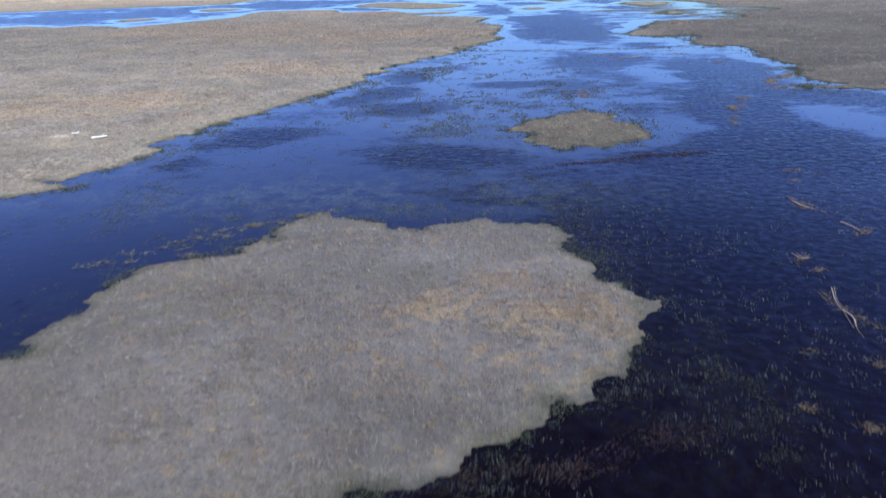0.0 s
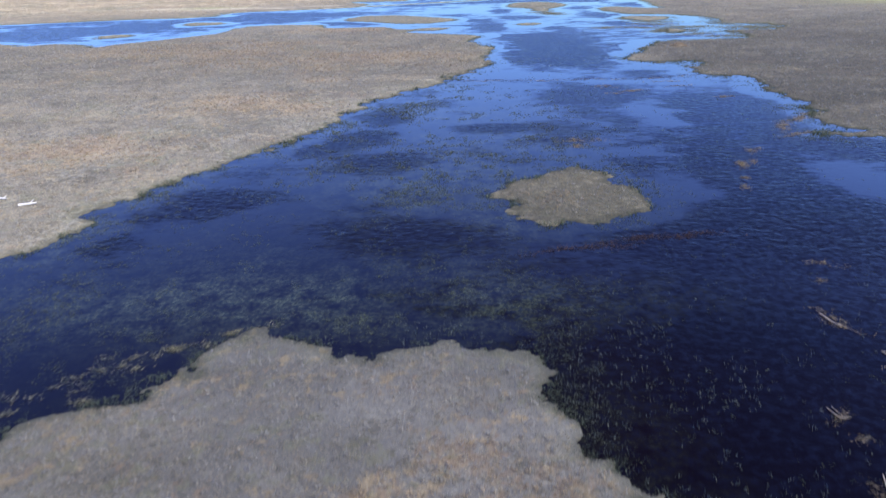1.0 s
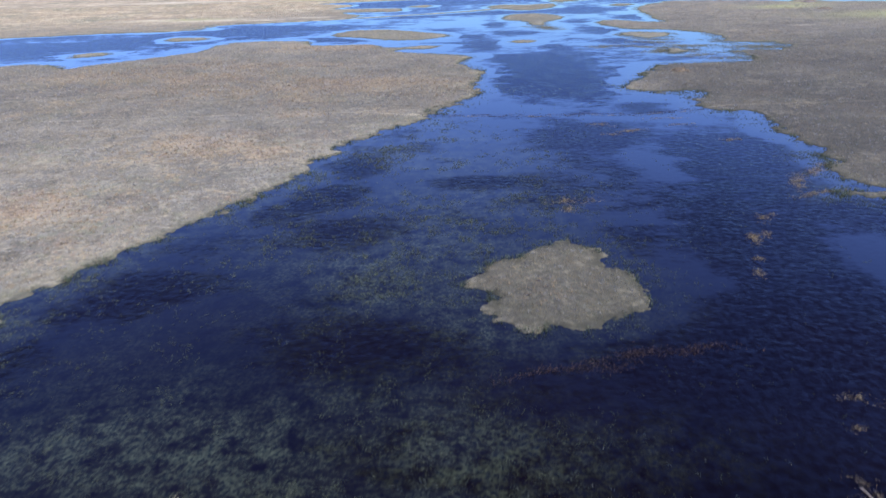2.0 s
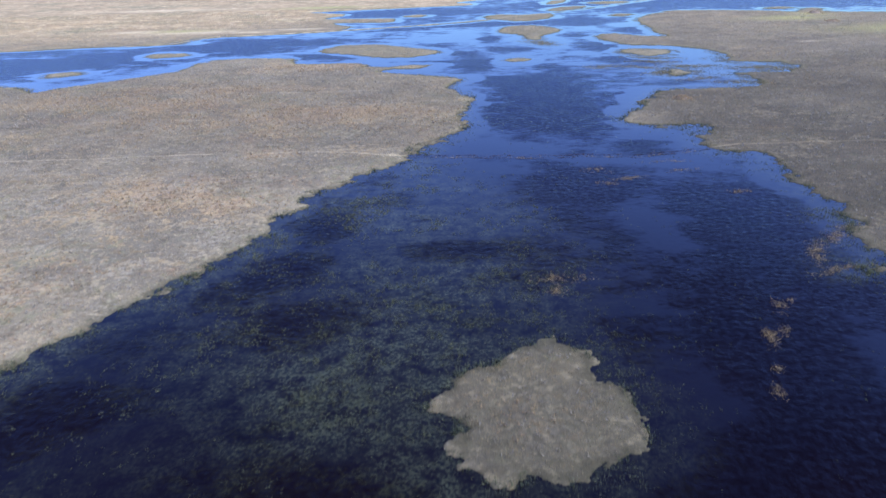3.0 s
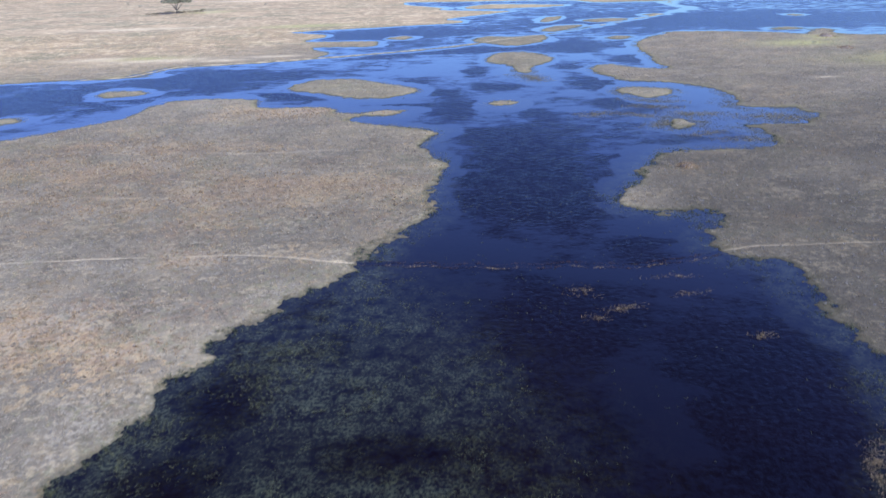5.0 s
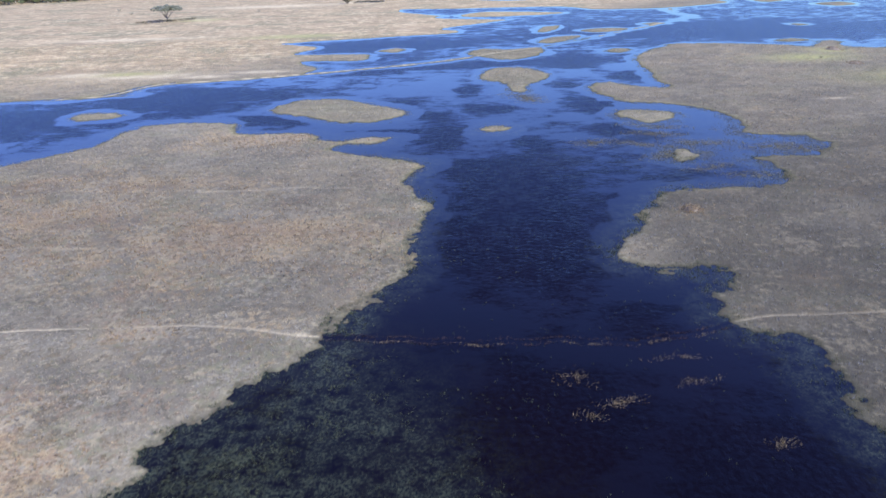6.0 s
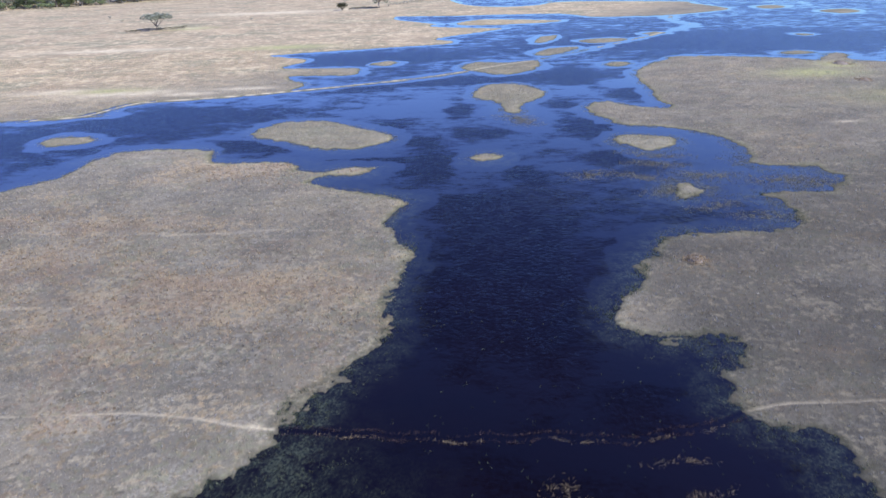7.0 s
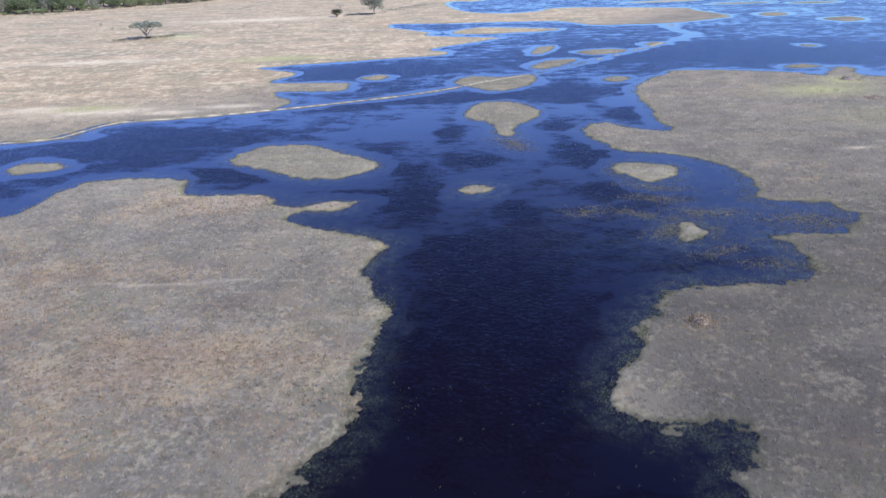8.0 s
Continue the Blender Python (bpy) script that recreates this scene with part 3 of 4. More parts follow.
VX = XS[j0] + (XS[j0 + 1] - XS[j0]) * (kj / FINE - j0)
VY = YS[i0] + (YS[i0 + 1] - YS[i0]) * (ki / FINE - i0)
VS = at(SHORE, VX, VY)
VS = VS + fray(VS, VX, VY) * (VY > 16) * (VY < 302) * (VX > -54) * (VX < 114)
VZ = relief(VS, VX, VY, at(TRAIL, VX, VY))
ground = bulk("ground", np.stack([VX, VY, VZ], -1), packed.reshape(-1, 4), GROUND,
              [(key, at(f, VX, VY)) for key, f in (("lush", LUSH), ("sandy", SANDY), ("far_plain", FAR_PLAIN), ("dull", DULL), ("tussock", TUSSOCK), ("grey", GREY))]
              + [("mud", 0.55 * step(-VS, -1.6, 0.0) + 0.45 * step(-VS, -0.15, 0.1))], True)
tagged(ground, "grey and straw-coloured dry floodplain with worn trails", "ground", kind="structure")
wet = (SHORE.ravel()[quads] < 1.5).any(1) & (np.abs(GX.ravel()[quads[:, 0]]) < 900) & (GY.ravel()[quads[:, 0]] > -60) & (GY.ravel()[quads[:, 0]] < 2000)
used, packed = np.unique(quads[wet], return_inverse=True)
# chop also leans the normal, stems lowers specular; both darken reflections
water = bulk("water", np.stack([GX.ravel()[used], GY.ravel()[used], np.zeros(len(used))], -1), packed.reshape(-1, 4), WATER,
             [("wind", WIND.ravel()[used]), ("weed", STAIN.ravel()[used]), ("chop", CHOP.ravel()[used]), ("stems", SHINE_CUT.ravel()[used])], True)
tagged(water, "dark blue shallow marsh water with calm pale margins", "water", kind="structure")

# ---- grass and reeds ----
RNG = np.random.default_rng(7)


def scattered(x0, x1, y0, y1, density):
    n = int((x1 - x0) * (y1 - y0) * density)
    return RNG.uniform(x0, x1, n), RNG.uniform(y0, y1, n)


def blades(name, x, y, mat, tall, wide, lean=0.35, base=None, plan=True, each=1, spread=0.1):
    """Upright leaf blades, one triangle each; each: blades in a tuft."""
    x, y = np.repeat(x, each), np.repeat(y, each)
    n = len(x)
    tall = np.repeat(tall, each) if np.ndim(tall) else np.full(n, tall)
    wide = np.repeat(wide, each) if np.ndim(wide) else np.full(n, wide)
    x, y = x + RNG.normal(0, spread, n) * (each > 1), y + RNG.normal(0, spread, n) * (each > 1)
    tall = tall * RNG.uniform(0.55, 1.2, n)
    face, way = RNG.uniform(0, math.pi, n), RNG.uniform(0, 2 * math.pi, n)
    bend = tall * lean * RNG.uniform(0.2, 1.4, n)
    z = at(HEIGHT, x, y) - 0.03 if base is None else np.full(n, base)
    dx, dy = np.cos(face) * wide / 2, np.sin(face) * wide / 2
    v = np.empty((n, 3, 3))
    v[:, 0] = np.stack([x - dx, y - dy, z], -1)
    v[:, 1] = np.stack([x + dx, y + dy, z], -1)
    v[:, 2] = np.stack([x + np.cos(way) * bend - 0.15 * tall, y + np.sin(way) * bend, z + tall], -1)
    fields = [(key, np.repeat(at(f, x, y), 3)) for key, f in (("lush", LUSH), ("sandy", SANDY), ("far_plain", FAR_PLAIN), ("dull", DULL), ("tussock", TUSSOCK), ("grey", GREY))] if plan else ()
    return bulk(name, v.reshape(-1, 3), np.arange(3 * n).reshape(-1, 3), mat, fields)


def on_land(x, y, edge=0.0):
    s = at(SHORE, x, y)
    return (s + fray(s, x, y) > edge) & (at(TRAIL, x, y) > 0.14) & (RNG.random(len(x)) > 0.9 * at(SANDY, x, y))


def spread_out(y0, y1, most, power):
    """Random places from y0 to y1 over a span fitted to the camera's widening view, thinning with distance."""
    xs, ys = [], []
    for a in np.arange(y0, y1, 4.0):
        half, mid = 0.66 * a + 17, min(12, 0.15 * a)
        x, y = scattered(mid - half, mid + half, a, min(a + 4.0, y1), min(600.0, most * (30 / (a + 2)) ** power))
        xs.append(x), ys.append(y)
    return np.concatenate(xs), np.concatenate(ys)


for y0, y1 in ((1, 56), (56, 120), (120, 220), (220, 460)):
    x, y = spread_out(y0, y1, 230, 1.75)
    keep = on_land(x, y, 0.1 + 1.4 * RNG.random(len(x)) ** 2)
    x, y = x[keep], y[keep]
    patch = 0.8 + 0.4 * rough(x, y, 2.6, 41)
    grass = blades("dry_grass", x, y, STRAW, (0.26 + 0.0009 * y) * patch, 0.013 + 0.00022 * y, 0.35)
    tagged(grass, "short dry grey and straw-coloured floodplain grass", "grass", kind="stuff")

x, y = scattered(-46, -8, 2, 34, 130)
keep = on_land(x, y, 0.3) & (x < np.minimum(12, 0.15 * y) - 0.66 * np.floor((y - 1) / 4) * 4 - 17)
grass = blades("dry_grass", x[keep], y[keep], STRAW, 0.28, 0.03, 0.35)
tagged(grass, "short dry grey and straw-coloured floodplain grass", "grass", kind="stuff")

# tussocks that stand out of the thatch, tan in patches and grey between
for y0, y1 in ((3, 62), (62, 140), (140, 250)):
    x, y = spread_out(y0, y1, 9, 1.25)
    crowd = at(TUSSOCK, x, y) + 0.35 * rough(x, y, 7.0, 44, 3)
    dry = on_land(x, y, 0.8)
    for kind, mat, keep in (("tan_tussock", TUFT_TAN, RNG.random(len(x)) < (0.45 + 0.4 * (y0 > 50)) * step(crowd, 0.12, 0.75)), ("grey_tussock", TUFT_GREY, RNG.random(len(x)) < 0.30 - 0.13 * (y0 > 50))):
        u, v = x[dry & keep], y[dry & keep]
        tufts = blades(kind, u, v, mat, 0.30 + 0.001 * v, 0.022 + 0.00035 * v, 0.55, None, False, 6, 0.09)
        tagged(tufts, "tan dry grass tussocks in patches" if kind == "tan_tussock" else "grey dry grass tussocks in flattened thatch", "grass", kind="stuff")

for y0, y1 in ((17, 62), (62, 130), (130, 270)):
    x, y = spread_out(y0, y1, 34, 1.0)
    s = at(SHORE, x, y)
    s = s + fray(s, x, y)
    clump = rough(x, y, 1.8, 51, 3)
    belt = step(s, -2.4 - 1.2 * step(y, 90, 130) - 1.8 * rough(x, y, 12.0, 52), 0.1) * step(-s, -0.9 - 0.9 * step(y, 90, 130), 0.1) * step(-y, -235, -205)
    chance = np.clip(belt * (0.5 + 1.8 * clump), 0, 1) * (1 - 0.45 * step(y, 90, 140)) + 0.03 * at(WEED, x, y) * step(clump, 0.1, 0.5)
    keep = (s < 1.0) & (s > -40) & (RNG.random(len(x)) < chance) & (at(TRAIL, x, y) > 0.3)
    x, y, clump = x[keep], y[keep], clump[keep]
    tall = (0.18 + 0.28 * step(at(SHORE, x, y), -1.2, -0.1)) * (0.75 + 0.7 * clump) * (0.65 + 0.35 * step(y, 50, 90))
    sedge = blades("green_sedge", x, y, SEDGE, tall, 0.03 + 0.0004 * y, 0.7, -0.06, False, 5, 0.13)
    tagged(sedge, "dark green sedge standing in the shallow margin", "sedge", kind="stuff")

for y0, y1 in ((17, 62), (62, 175)):
    x, y = spread_out(y0, y1, 42, 1.0)
    clump = rough(x, y, 1.7, 61, 4) + 0.5 * rough(x, y, 9.0, 62, 2)
    chance = step(clump, -0.05, 0.5) * (0.035 + 0.965 * at(WEED, x, y))
    keep = (at(SHORE, x, y) < -0.1) & (RNG.random(len(x)) < chance) & (at(TRAIL, x, y) > 0.4)
    x, y, clump = x[keep], y[keep], clump[keep]
    weed = blades("water_weed", x, y, OLIVE, (0.17 + 0.1 * clump) * (0.7 + 0.3 * step(y, 60, 90)), 0.016 + 0.00028 * y, 0.6, -0.05, False, 5, 0.09)
    tagged(weed, "yellow-green weed breaking the water surface", "water weed", kind="stuff")

for y0, y1 in ((150, 250), (250, 430)):
    x, y = spread_out(y0, y1, 190, 1.0)
    s = at(SHORE, x, y)
    clump = rough(x, y, 3.0, 66, 4)
    bay = np.exp(-(((x - 88) / 26) ** 2 + ((y - 230) / 32) ** 2))
    chance = step(s, -2.2 - 7.0 * bay + 2.5 * rough(x, y, 10.0, 67, 3), 0.4) * step(clump, -0.5, 0.4) * (0.35 + 0.65 * step(y, 190, 215))
    keep = (s < 0.8) & (RNG.random(len(x)) < chance) & (at(TRAIL, x, y) > 0.6)
    x, y = x[keep], y[keep]
    drowned = blades("drowned_grass", x, y, STRAW_REED, 0.16, 0.025 + 0.0003 * y, 0.6, -0.04, False, 2, 0.3)
    tagged(drowned, "yellow-olive grass standing drowned along shallow shores", "grass", kind="stuff")

x, y = scattered(0, 46, 16, 62, 4.6)
clump = rough(x, y, 4.0, 64, 3)
keep = (at(SHORE, x, y) < -0.3) & (RNG.random(len(x)) < step(clump, -0.3, 0.45) * step(-y, -62, -40) * (0.3 + 0.7 * step(-x, -24, -10)))
x, y = x[keep], y[keep]
sprig = blades("reed_sprig", x, y, SPRIG, 0.32, 0.026, 0.3, -0.05, False, 4, 0.11)
tagged(sprig, "thin grey-green reed sprigs standing in dark water", "reeds", kind="stuff")


# ---- dead reed mats in the water ----
def reed_mat(x, y, length, width, turn, thick=1.0, label="tan dead reeds lying in dark water", mat=None):
    """A ragged drift of dead stems, lying and leaning."""
    n = int(300 * length * width * thick) + 40
    along, across = np.clip(RNG.normal(0, 0.38, n), -0.8, 0.8) * length, RNG.normal(0, 0.6, n) * width
    ragged = rough(along + x, across + y, 0.8, 71, 3) > RNG.uniform(-0.5, 0.4, n)
    along, across = along[ragged], across[ragged]
    n = len(along)
    c, s = math.cos(radians(turn)), math.sin(radians(turn))
    across = across + 0.05 * length * np.sin(along / length * 5 + x)
    px, py = x + along * c - across * s, y + along * s + across * c
    way, long, wide = RNG.uniform(0, 2 * math.pi, n), RNG.uniform(0.06, 0.34, n) * (1 + y / 400), RNG.uniform(0.003, 0.008, n) * (1 + y / 90)
    up = 0.3 * RNG.random(n) ** 3
    ex, ey = np.cos(way) * long, np.sin(way) * long
    nx, ny = -np.sin(way) * wide, np.cos(way) * wide
    low = RNG.uniform(-0.03, 0.02, n)
    v = np.empty((n, 3, 3))
    v[:, 0] = np.stack([px - nx, py - ny, low], -1)
    v[:, 1] = np.stack([px + nx, py + ny, low + 0.02], -1)
    v[:, 2] = np.stack([px + ex, py + ey, 0.015 + up], -1)
    return tagged(bulk("reed_mat", v.reshape(-1, 3), np.arange(3 * n).reshape(-1, 3), mat or RUST), label, "reeds", "dead reed mats", "stuff")


MATS_NEAR = [(29.8, 51.6, 2.4, 0.4, -45), (31.2, 46.6, 2.2, 0.5, 20), (24.6, 42.2, 1.5, 0.3, 40), (24.6, 40.2, 0.9, 0.35, 0), (23.6, 34.8, 3.4, 0.45, -75),
          (19.0, 30.9, 1.4, 0.45, -10), (18.9, 24.4, 0.8, 0.4, 0), (22.2, 29.3, 0.8, 0.5, 30), (16.8, 25.9, 0.7, 0.3, 0), (33.6, 61.2, 2.2, 0.5, -15),
          (31.8, 58.4, 0.6, 0.3, 0), (29.6, 53.2, 1.8, 0.5, -60)]
MATS_FAR = [(38.2, 88.9, 1.3, 0.5, 70), (35.3, 80.5, 1.6, 0.5, 80), (41.5, 93.8, 2.0, 0.6, 70),
          (43.0, 95.0, 0.8, 0.4, 0), (38.2, 88.0, 2.4, 0.6, 65), (40.0, 89.6, 1.6, 0.4, 70), (36.6, 83.8, 1.0, 0.4, 70), (51.2, 105.5, 4.8, 0.9, 65),
          (51.6, 101.5, 5.0, 0.5, 18), (56.2, 110.8, 7.0, 1.0, 35), (22.0, 101.0, 4.5, 0.8, 5), (21.0, 98.3, 1.6, 0.8, 40), (51.0, 126.6, 2.2, 0.6, 5)]
for m in MATS_NEAR + MATS_FAR:
    reed_mat(*m, 0.8)
for m in ((33.5, 138.0, 3.0, 1.2, -20), (37.5, 133.6, 4.0, 0.8, 12), (34.0, 131.6, 2.4, 0.9, 0), (45.5, 141.5, 5.0, 0.4, 0), (47, 137, 4, 0.5, 15)):
    reed_mat(*m, 0.45)


def fallen_stem(points, thick):
    """One long pale stem lying crooked on the water."""
    bm = bmesh.new()
    line = smooth(points, False, 5)
    for k, (p, q) in enumerate(zip(line[:-1], line[1:])):
        r = thick * (1 - 0.7 * k / len(line))
        limb_ring = []
        d = Vector((q[0] - p[0], q[1] - p[1], 0)).normalized()
        side = Vector((-d.y, d.x, 0))
        for end in (p, q):
            c = Vector((end[0], end[1], 0.05 + 0.05 * math.sin(1.7 * end[1])))
            limb_ring.append([bm.verts.new(c + side * r * math.cos(a) + Vector((0, 0, r * math.sin(a)))) for a in (0, 1.26, 2.51, 3.77, 5.03)])
        for a in range(5):
            bm.faces.new((limb_ring[0][a], limb_ring[0][(a + 1) % 5], limb_ring[1][(a + 1) % 5], limb_ring[1][a]))
    mesh = bpy.data.meshes.new("fallen_reed_stem")
    bm.to_mesh(mesh)
    bm.free()
    mesh.materials.append(RUST_PALE)
    return tagged(new("fallen_reed_stem", mesh), "long pale dead reed stem lying on dark water", "reed stem", "fallen reed stems")


for points in (((24.1, 37.6), (23.6, 36.2), (23.3, 34.9), (23.0, 33.7), (22.8, 32.6)), ((23.3, 34.9), (23.4, 33.9), (23.0, 32.8), (22.8, 31.7)),
               ((29.2, 53.4), (29.4, 52.2), (29.9, 51.5), (30.6, 50.6)), ((30.5, 48.4), (31.0, 47.3), (31.0, 46.3)), ((24.2, 43.0), (24.4, 42.1), (24.9, 41.9))):
    fallen_stem(points, 0.026)
    shift = random.uniform(-0.3, 0.3)
    fallen_stem([(px + shift + random.gauss(0, 0.05), py + 0.5 * shift) for px, py in points[:3]], 0.014)
# tan clumps of drowned grass off the grassy island
for k in range(26):
    u = k / 25
    cx, cy = -22.5 + 13.5 * u, 43.5 + 9.0 * u
    reed_mat(cx + random.gauss(-1.2, 1.0), cy + random.gauss(1.2, 0.9), random.uniform(0.5, 1.5), random.uniform(0.2, 0.4), random.uniform(-20, 40), 1.0, "tan and olive clump of drowned grass in blue water", STRAW_REED)
for m in ((15.0, 65.6, 7.0, 0.5, 8), (20.5, 67.2, 7.5, 0.6, 10), (25.5, 68.1, 5.5, 0.5, 2), (3.5, 22.2, 7.0, 0.7, 12), (9.0, 24.0, 6.0, 0.8, 20)):
    reed_mat(*m, 1.2, "red-brown rotting stems lying in dark water", RED_STEM)
ford = smooth(TRAIL_FORD, False, 3)
for k, (p, q) in enumerate(zip(ford[:-1], ford[1:])):
    d = q - p
    turn, side = math.degrees(math.atan2(d[1], d[0])), 0.6 if k % 2 else -0.55
    mid = (p + q) / 2 + np.array([-d[1], d[0]]) / np.hypot(*d) * side
    reed_mat(mid[0], mid[1], 1.7 * np.hypot(*d), 0.2, turn, 0.6, "reddish dead stems lining a flooded game trail", RED_STEM if k % 4 else RUST)
for m in ((66, 231, 9, 2.0, -25), (55.5, 233.5, 8, 3.0, 10), (72, 240, 10, 2.5, -15), (80, 231, 12, 2.5, -12), (76, 212, 9, 2.0, 15),
          (95, 226, 14, 3.0, -6), (100, 223, 9, 3.0, 10), (82, 206, 9, 2.5, -10), (90, 204, 8, 2.0, 40), (74, 247, 12, 2.0, -20), (70, 222, 10, 2.5, 20), (46, 288, 12, 4, -60)):
    reed_mat(*m, 0.5, "straw-coloured dead reeds drowned in a shallow bay", STRAW_REED)


# ---- trees and shrubs ----
def part(name, bm, mat, parent, label=""):
    mesh = bpy.data.meshes.new(name)
    bm.to_mesh(mesh)
    bm.free()
    mesh.materials.append(mat)
    ob = new(name, mesh)
    ob.parent = parent
    return tagged(ob, label)


def limb(bm, a, b, r0, r1, sides=7, bends=3, wobble=0.12):
    """A tapered, crooked limb from a to b. Returns its end."""
    a, b = Vector(a), Vector(b)
    rings = []
    for k in range(bends + 1):
        t = k / bends
        c = a.lerp(b, t) + Vector((random.uniform(-1, 1), random.uniform(-1, 1), 0)) * wobble * (b - a).length * (0 < k < bends)
        r = r0 + (r1 - r0) * t
        side = (b - a).normalized().cross(Vector((0.3, 1, 0.2))).normalized()
        other = (b - a).normalized().cross(side)
        rings.append([bm.verts.new(c + side * r * math.cos(2 * math.pi * s / sides) + other * r * math.sin(2 * math.pi * s / sides)) for s in range(sides)])
    for p, q in zip(rings[:-1], rings[1:]):
        for s in range(sides):
            bm.faces.new((p[s], p[(s + 1) % sides], q[(s + 1) % sides], q[s]))
    return b


def leaf_cloud(bm, centre, radii, count, size):
    """Small leaf sprays filling a lump of crown, thicker at its rim."""
    for _ in range(count):
        d = Vector((random.gauss(0, 1), random.gauss(0, 1), random.gauss(0, 1))).normalized() * random.uniform(0.45, 1.0) ** 0.6
        c = Vector(centre) + Vector((d.x * radii[0], d.y * radii[1], d.z * radii[2]))
        u = Vector((random.uniform(-1, 1), random.uniform(-1, 1), random.uniform(-0.6, 0.6))).normalized() * size * random.uniform(0.5, 1.2)
        v = u.cross(Vector((random.uniform(-1, 1), random.uniform(-1, 1), random.uniform(-1, 1)))).normalized() * size * random.uniform(0.3, 0.7)
        bm.faces.new([bm.verts.new(c + w) for w in (-u, v * 0.8 - u * 0.2, u, -v)])


def tree(kind, tall, wide, label, leaves=CROWN, flat=0.35, clumps=16, forks=5, bare=0.5, low=0.66, sprays=90):
    """An open tree: forked trunk, limbs and a crown of leaf clumps from the height low (of 1) upwards."""
    ob = new(kind)
    trunk, crown = bmesh.new(), bmesh.new()
    fork = limb(trunk, (0, 0, -0.2), (random.uniform(-0.4, 0.4), 0, tall * bare * 0.55), tall * 0.045, tall * 0.032)
    for k in range(forks):
        ang = 2 * math.pi * (k + random.uniform(-0.3, 0.3)) / forks
        out = wide * random.uniform(0.2, 0.36)
        end = limb(trunk, fork, (math.cos(ang) * out, math.sin(ang) * out, tall * random.uniform(low, 0.85)), tall * 0.024, tall * 0.008, 5)
        for _ in range(max(1, clumps // forks)):
            c = end + Vector((random.uniform(-1, 1) * wide * 0.2, random.uniform(-1, 1) * wide * 0.2, random.uniform(-0.7, 1) * tall * 0.13 * flat / 0.35))
            c.z = min(c.z, tall * 0.9)
            r = wide * random.uniform(0.10, 0.17)
            leaf_cloud(crown, c, (r, r, r * (0.4 + flat)), sprays, wide * 0.036)
    part("trunk", trunk, BARK, ob)
    part("crown", crown, leaves, ob)
    return tagged(ob, label, "tree")


def shrub(tall, wide, label, leaves=CROWN, count=240, kind="shrub"):
    """A low shrub: a few stems and a ragged leafy dome."""
    ob = new(kind)
    stems, crown = bmesh.new(), bmesh.new()
    for k in range(5):
        ang = 2 * math.pi * k / 5 + random.uniform(-0.4, 0.4)
        end = limb(stems, (0, 0, -0.1), (math.cos(ang) * wide * 0.28, math.sin(ang) * wide * 0.28, tall * 0.7), tall * 0.04, tall * 0.015, 5, 2)
        leaf_cloud(crown, end, (wide * 0.24, wide * 0.24, tall * 0.3), count // 6, max(0.09, wide * 0.05))
    leaf_cloud(crown, (0, 0, tall * 0.55), (wide * 0.35, wide * 0.35, tall * 0.4), count // 6, max(0.09, wide * 0.05))
    part("stem", stems, BARK, ob)
    part("foliage", crown, leaves, ob)
    return tagged(ob, label, "shrub")


def stand(ob, x, y, turn=0.0):
    ob.matrix_world = pose(x, y, float(at(HEIGHT, np.array([x]), np.array([y]))[0]), 0, 0, turn)
    return ob


random.seed(3)
stand(tree("acacia_tree", 11.0, 19, "lone flat-topped grey-green thorn tree on dry pale grassland", CROWN_GREY, 0.16, 34, 8, 0.32, 0.74), -173, 589)
stand(tree("broad_tree", 15.5, 20, "large round-crowned grey-green tree on a low bank", CROWN_GREY, 0.8, 40, 7, 0.5, 0.42), -27, 712)
stand(shrub(6, 10, "dense dark green bush on a sandy bank", DARK_SCRUB, 900), -58, 703)
for k in range(17):
    u = k / 16
    stand(shrub(random.uniform(1.6, 2.6), random.uniform(3.6, 5.2), "low dark scrub along a grassy bank", DARK_SCRUB, 130), -188 + 33 * u, 573 + 17 * u + random.uniform(-1, 1))
for k in range(9):
    u = k / 8
    stand(shrub(random.uniform(1.4, 2.4), random.uniform(4, 6), "low brown-green scrub on a sandy bank", DARK_SCRUB, 130), -51 + 22 * u, 703 + 6 * u + random.uniform(-1, 1))
for k in range(12):
    u = k / 11
    stand(shrub(random.uniform(1.6, 3.0), random.uniform(4, 7), "low grey-green scrub on a sandy bank", CROWN_GREY, 120), -20 + 34 * u, 730 + 55 * u + random.uniform(-4, 4))
for x, y, s in ((118, 699, 2.0), (186, 361, 1.1), (165, 341, 0.9), (-255, 700, 2.0), (-120, 640, 1.6), (-66, 790, 4.0), (-228, 660, 1.6)):
    stand(shrub(s, s * 2.4, "small lone bush on open dry grassland", CROWN_GREY, 130), x, y)


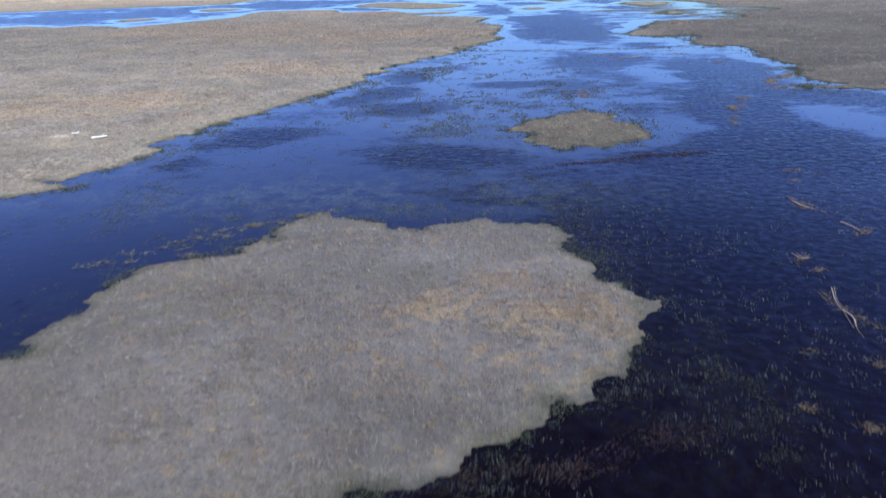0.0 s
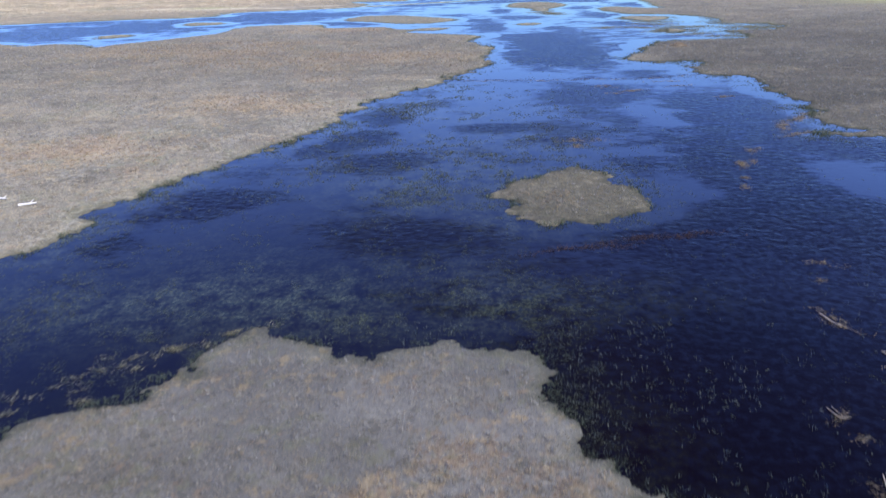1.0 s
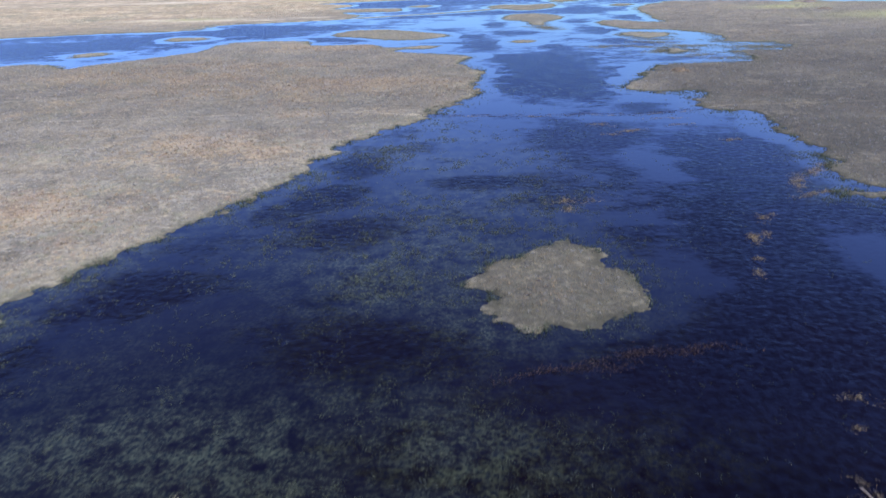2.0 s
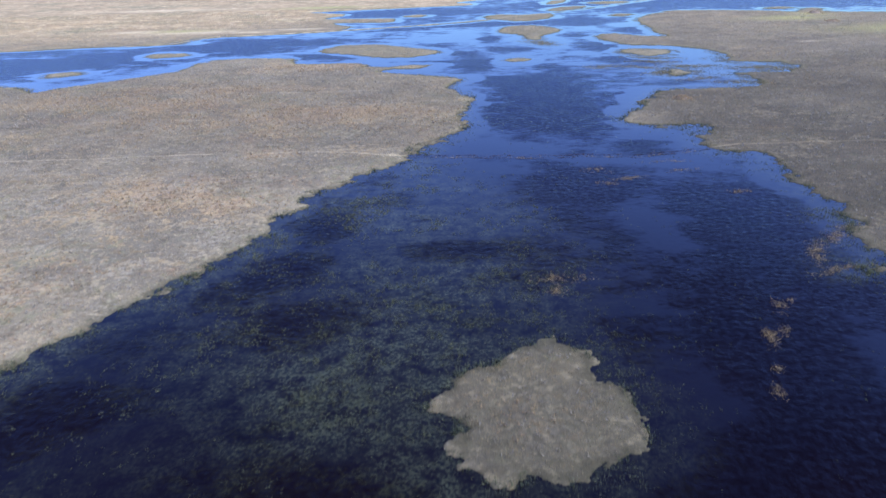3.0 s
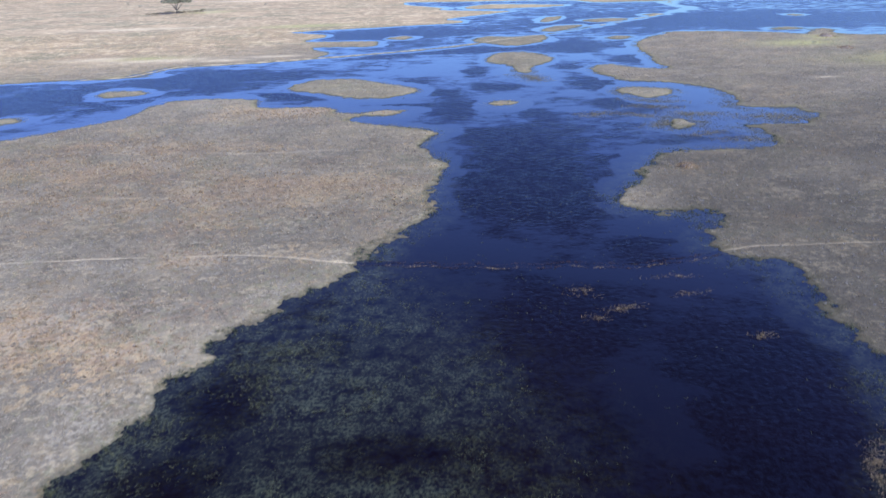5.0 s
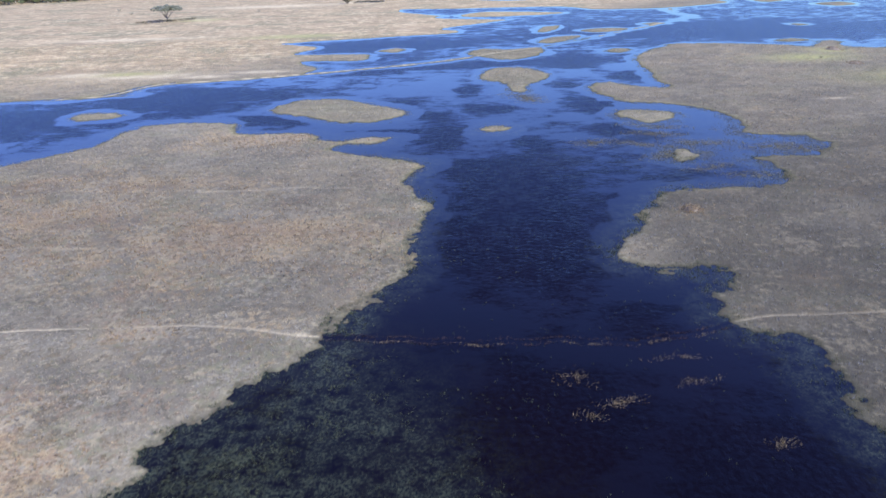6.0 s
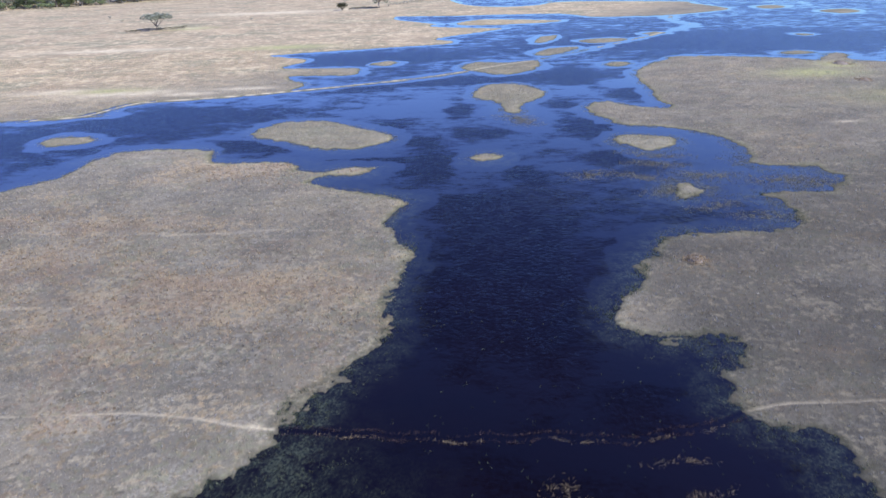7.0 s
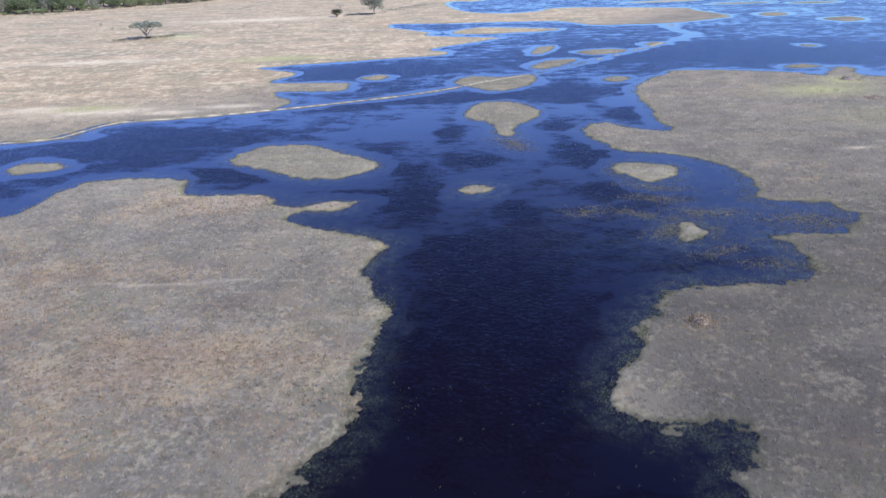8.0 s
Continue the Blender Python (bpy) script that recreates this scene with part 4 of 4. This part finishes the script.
def earth_mound(wide, tall, label):
    """A worn heap of bare earth, with dry grass growing over its shoulders."""
    ob = new("earth_mound")
    bm = bmesh.new()
    rings = []
    for k in range(9):
        r = wide * (1 - k / 8.0)
        rings.append([bm.verts.new((r * math.cos(a) * random.uniform(0.88, 1.12), r * math.sin(a) * random.uniform(0.88, 1.12),
                                    tall * (1 - (r / wide) ** 1.6) * random.uniform(0.85, 1.15) - 0.12)) for a in [2 * math.pi * q / 18 for q in range(18)]] if k < 8 else [])
    top = bm.verts.new((0, 0, tall * 0.92))
    for p, q in zip(rings[:-2], rings[1:-1]):
        for k in range(18):
            bm.faces.new((p[k], p[(k + 1) % 18], q[(k + 1) % 18], q[k]))
    for k in range(18):
        bm.faces.new((rings[7][k], rings[7][(k + 1) % 18], top))
    part("earth", bm, BARK, ob, "bare grey-brown earth")
    grass = bmesh.new()
    for _ in range(420):
        a, r = random.uniform(0, 2 * math.pi), wide * random.uniform(0.35, 1.5)
        z = max(0.0, tall * (1 - min(1.0, r / wide) ** 1.6)) - 0.05
        c, d = Vector((r * math.cos(a), r * math.sin(a), z)), random.uniform(0, math.pi)
        side = Vector((math.cos(d), math.sin(d), 0)) * 0.05
        grass.faces.new([grass.verts.new(p) for p in (c - side, c + side, c + Vector((random.gauss(0, 0.18), random.gauss(0, 0.18), random.uniform(0.3, 0.65))))])
    tagged(part("grass", grass, TUFT_TAN, ob, "tan dry grass"), kind="stuff")
    return tagged(ob, label, "mound", "earth mounds")


for x, y, w, h in ((63.1, 187.4, 1.4, 0.65), (180.4, 361.4, 3.0, 1.2), (170.6, 327.6, 2.2, 0.7)):
    stand(earth_mound(w, h, "low grey earth mound with dry grass growing on it"), x, y)

# the wood at the edge of the plain
random.seed(9)
kinds = [tree("woodland_tree", t, w, l, m, f, 36, 6, 0.3, 0.35, 55) for t, w, l, m, f in (
    (20, 20, "dark green broad woodland tree", CROWN, 0.9), (16, 18, "bright green round woodland tree", CROWN_BRIGHT, 0.9), (22, 19, "tall grey-green woodland tree", CROWN_GREY, 1.0))]
under = shrub(7, 13, "dense green woodland-edge bush", CROWN_BRIGHT, 700, "woodland_bush")
tagged(under, category="bush", group="woodland bushes")
for k in kinds:
    tagged(k, group="woodland trees")


def edge_of_wood(u):
    """A point on the wood's edge, 0 to 1."""
    return (-640 + 400 * u, 856 + 8 * math.sin(9 * u) + 110 * max(0.0, u - 0.66) / 0.34)


for k in range(110):
    x, y = edge_of_wood((k + random.random()) / 110)
    m = pose(x, y + 8 + 95 * (k % 4) / 4 + random.uniform(0, 20), 0.2, 0, 0, random.uniform(0, 360)) @ Matrix.Scale(random.uniform(0.75, 1.2), 4)
    ob = kinds[k % 3] if k < 3 else copy_thing(kinds[k % 3], m)
    ob.matrix_basis = m
for k in range(90):
    x, y = edge_of_wood((k + random.random()) / 90)
    m = pose(x, y + random.uniform(0, 14) + 24 * (k % 3), 0.2, 0, 0, random.uniform(0, 360)) @ Matrix.Scale(random.uniform(0.5, 1.25), 4)
    ob = under if k == 0 else copy_thing(under, m)
    ob.matrix_basis = m


# ---- bleached wood ----
def bleached_log(x, y, length, turn):
    ob = new("bleached_log")
    trunk = bmesh.new()
    limb(trunk, (-length / 2, 0, 0.16), (length / 2, 0.1, 0.2), 0.17, 0.09, 9, 5, 0.04)
    part("stem", trunk, BLEACHED, ob)
    branch = bmesh.new()
    limb(branch, (length * 0.1, 0, 0.2), (length * 0.32, 0.5, 0.42), 0.07, 0.025, 6, 3)
    part("branch", branch, BLEACHED, ob)
    return stand(tagged(ob, "bleached white fallen log on dry grass", "log"), x, y, turn)


bleached_log(-40.4, 79.8, 1.7, 20)
bleached_log(-44.2, 81.8, 0.9, -10)
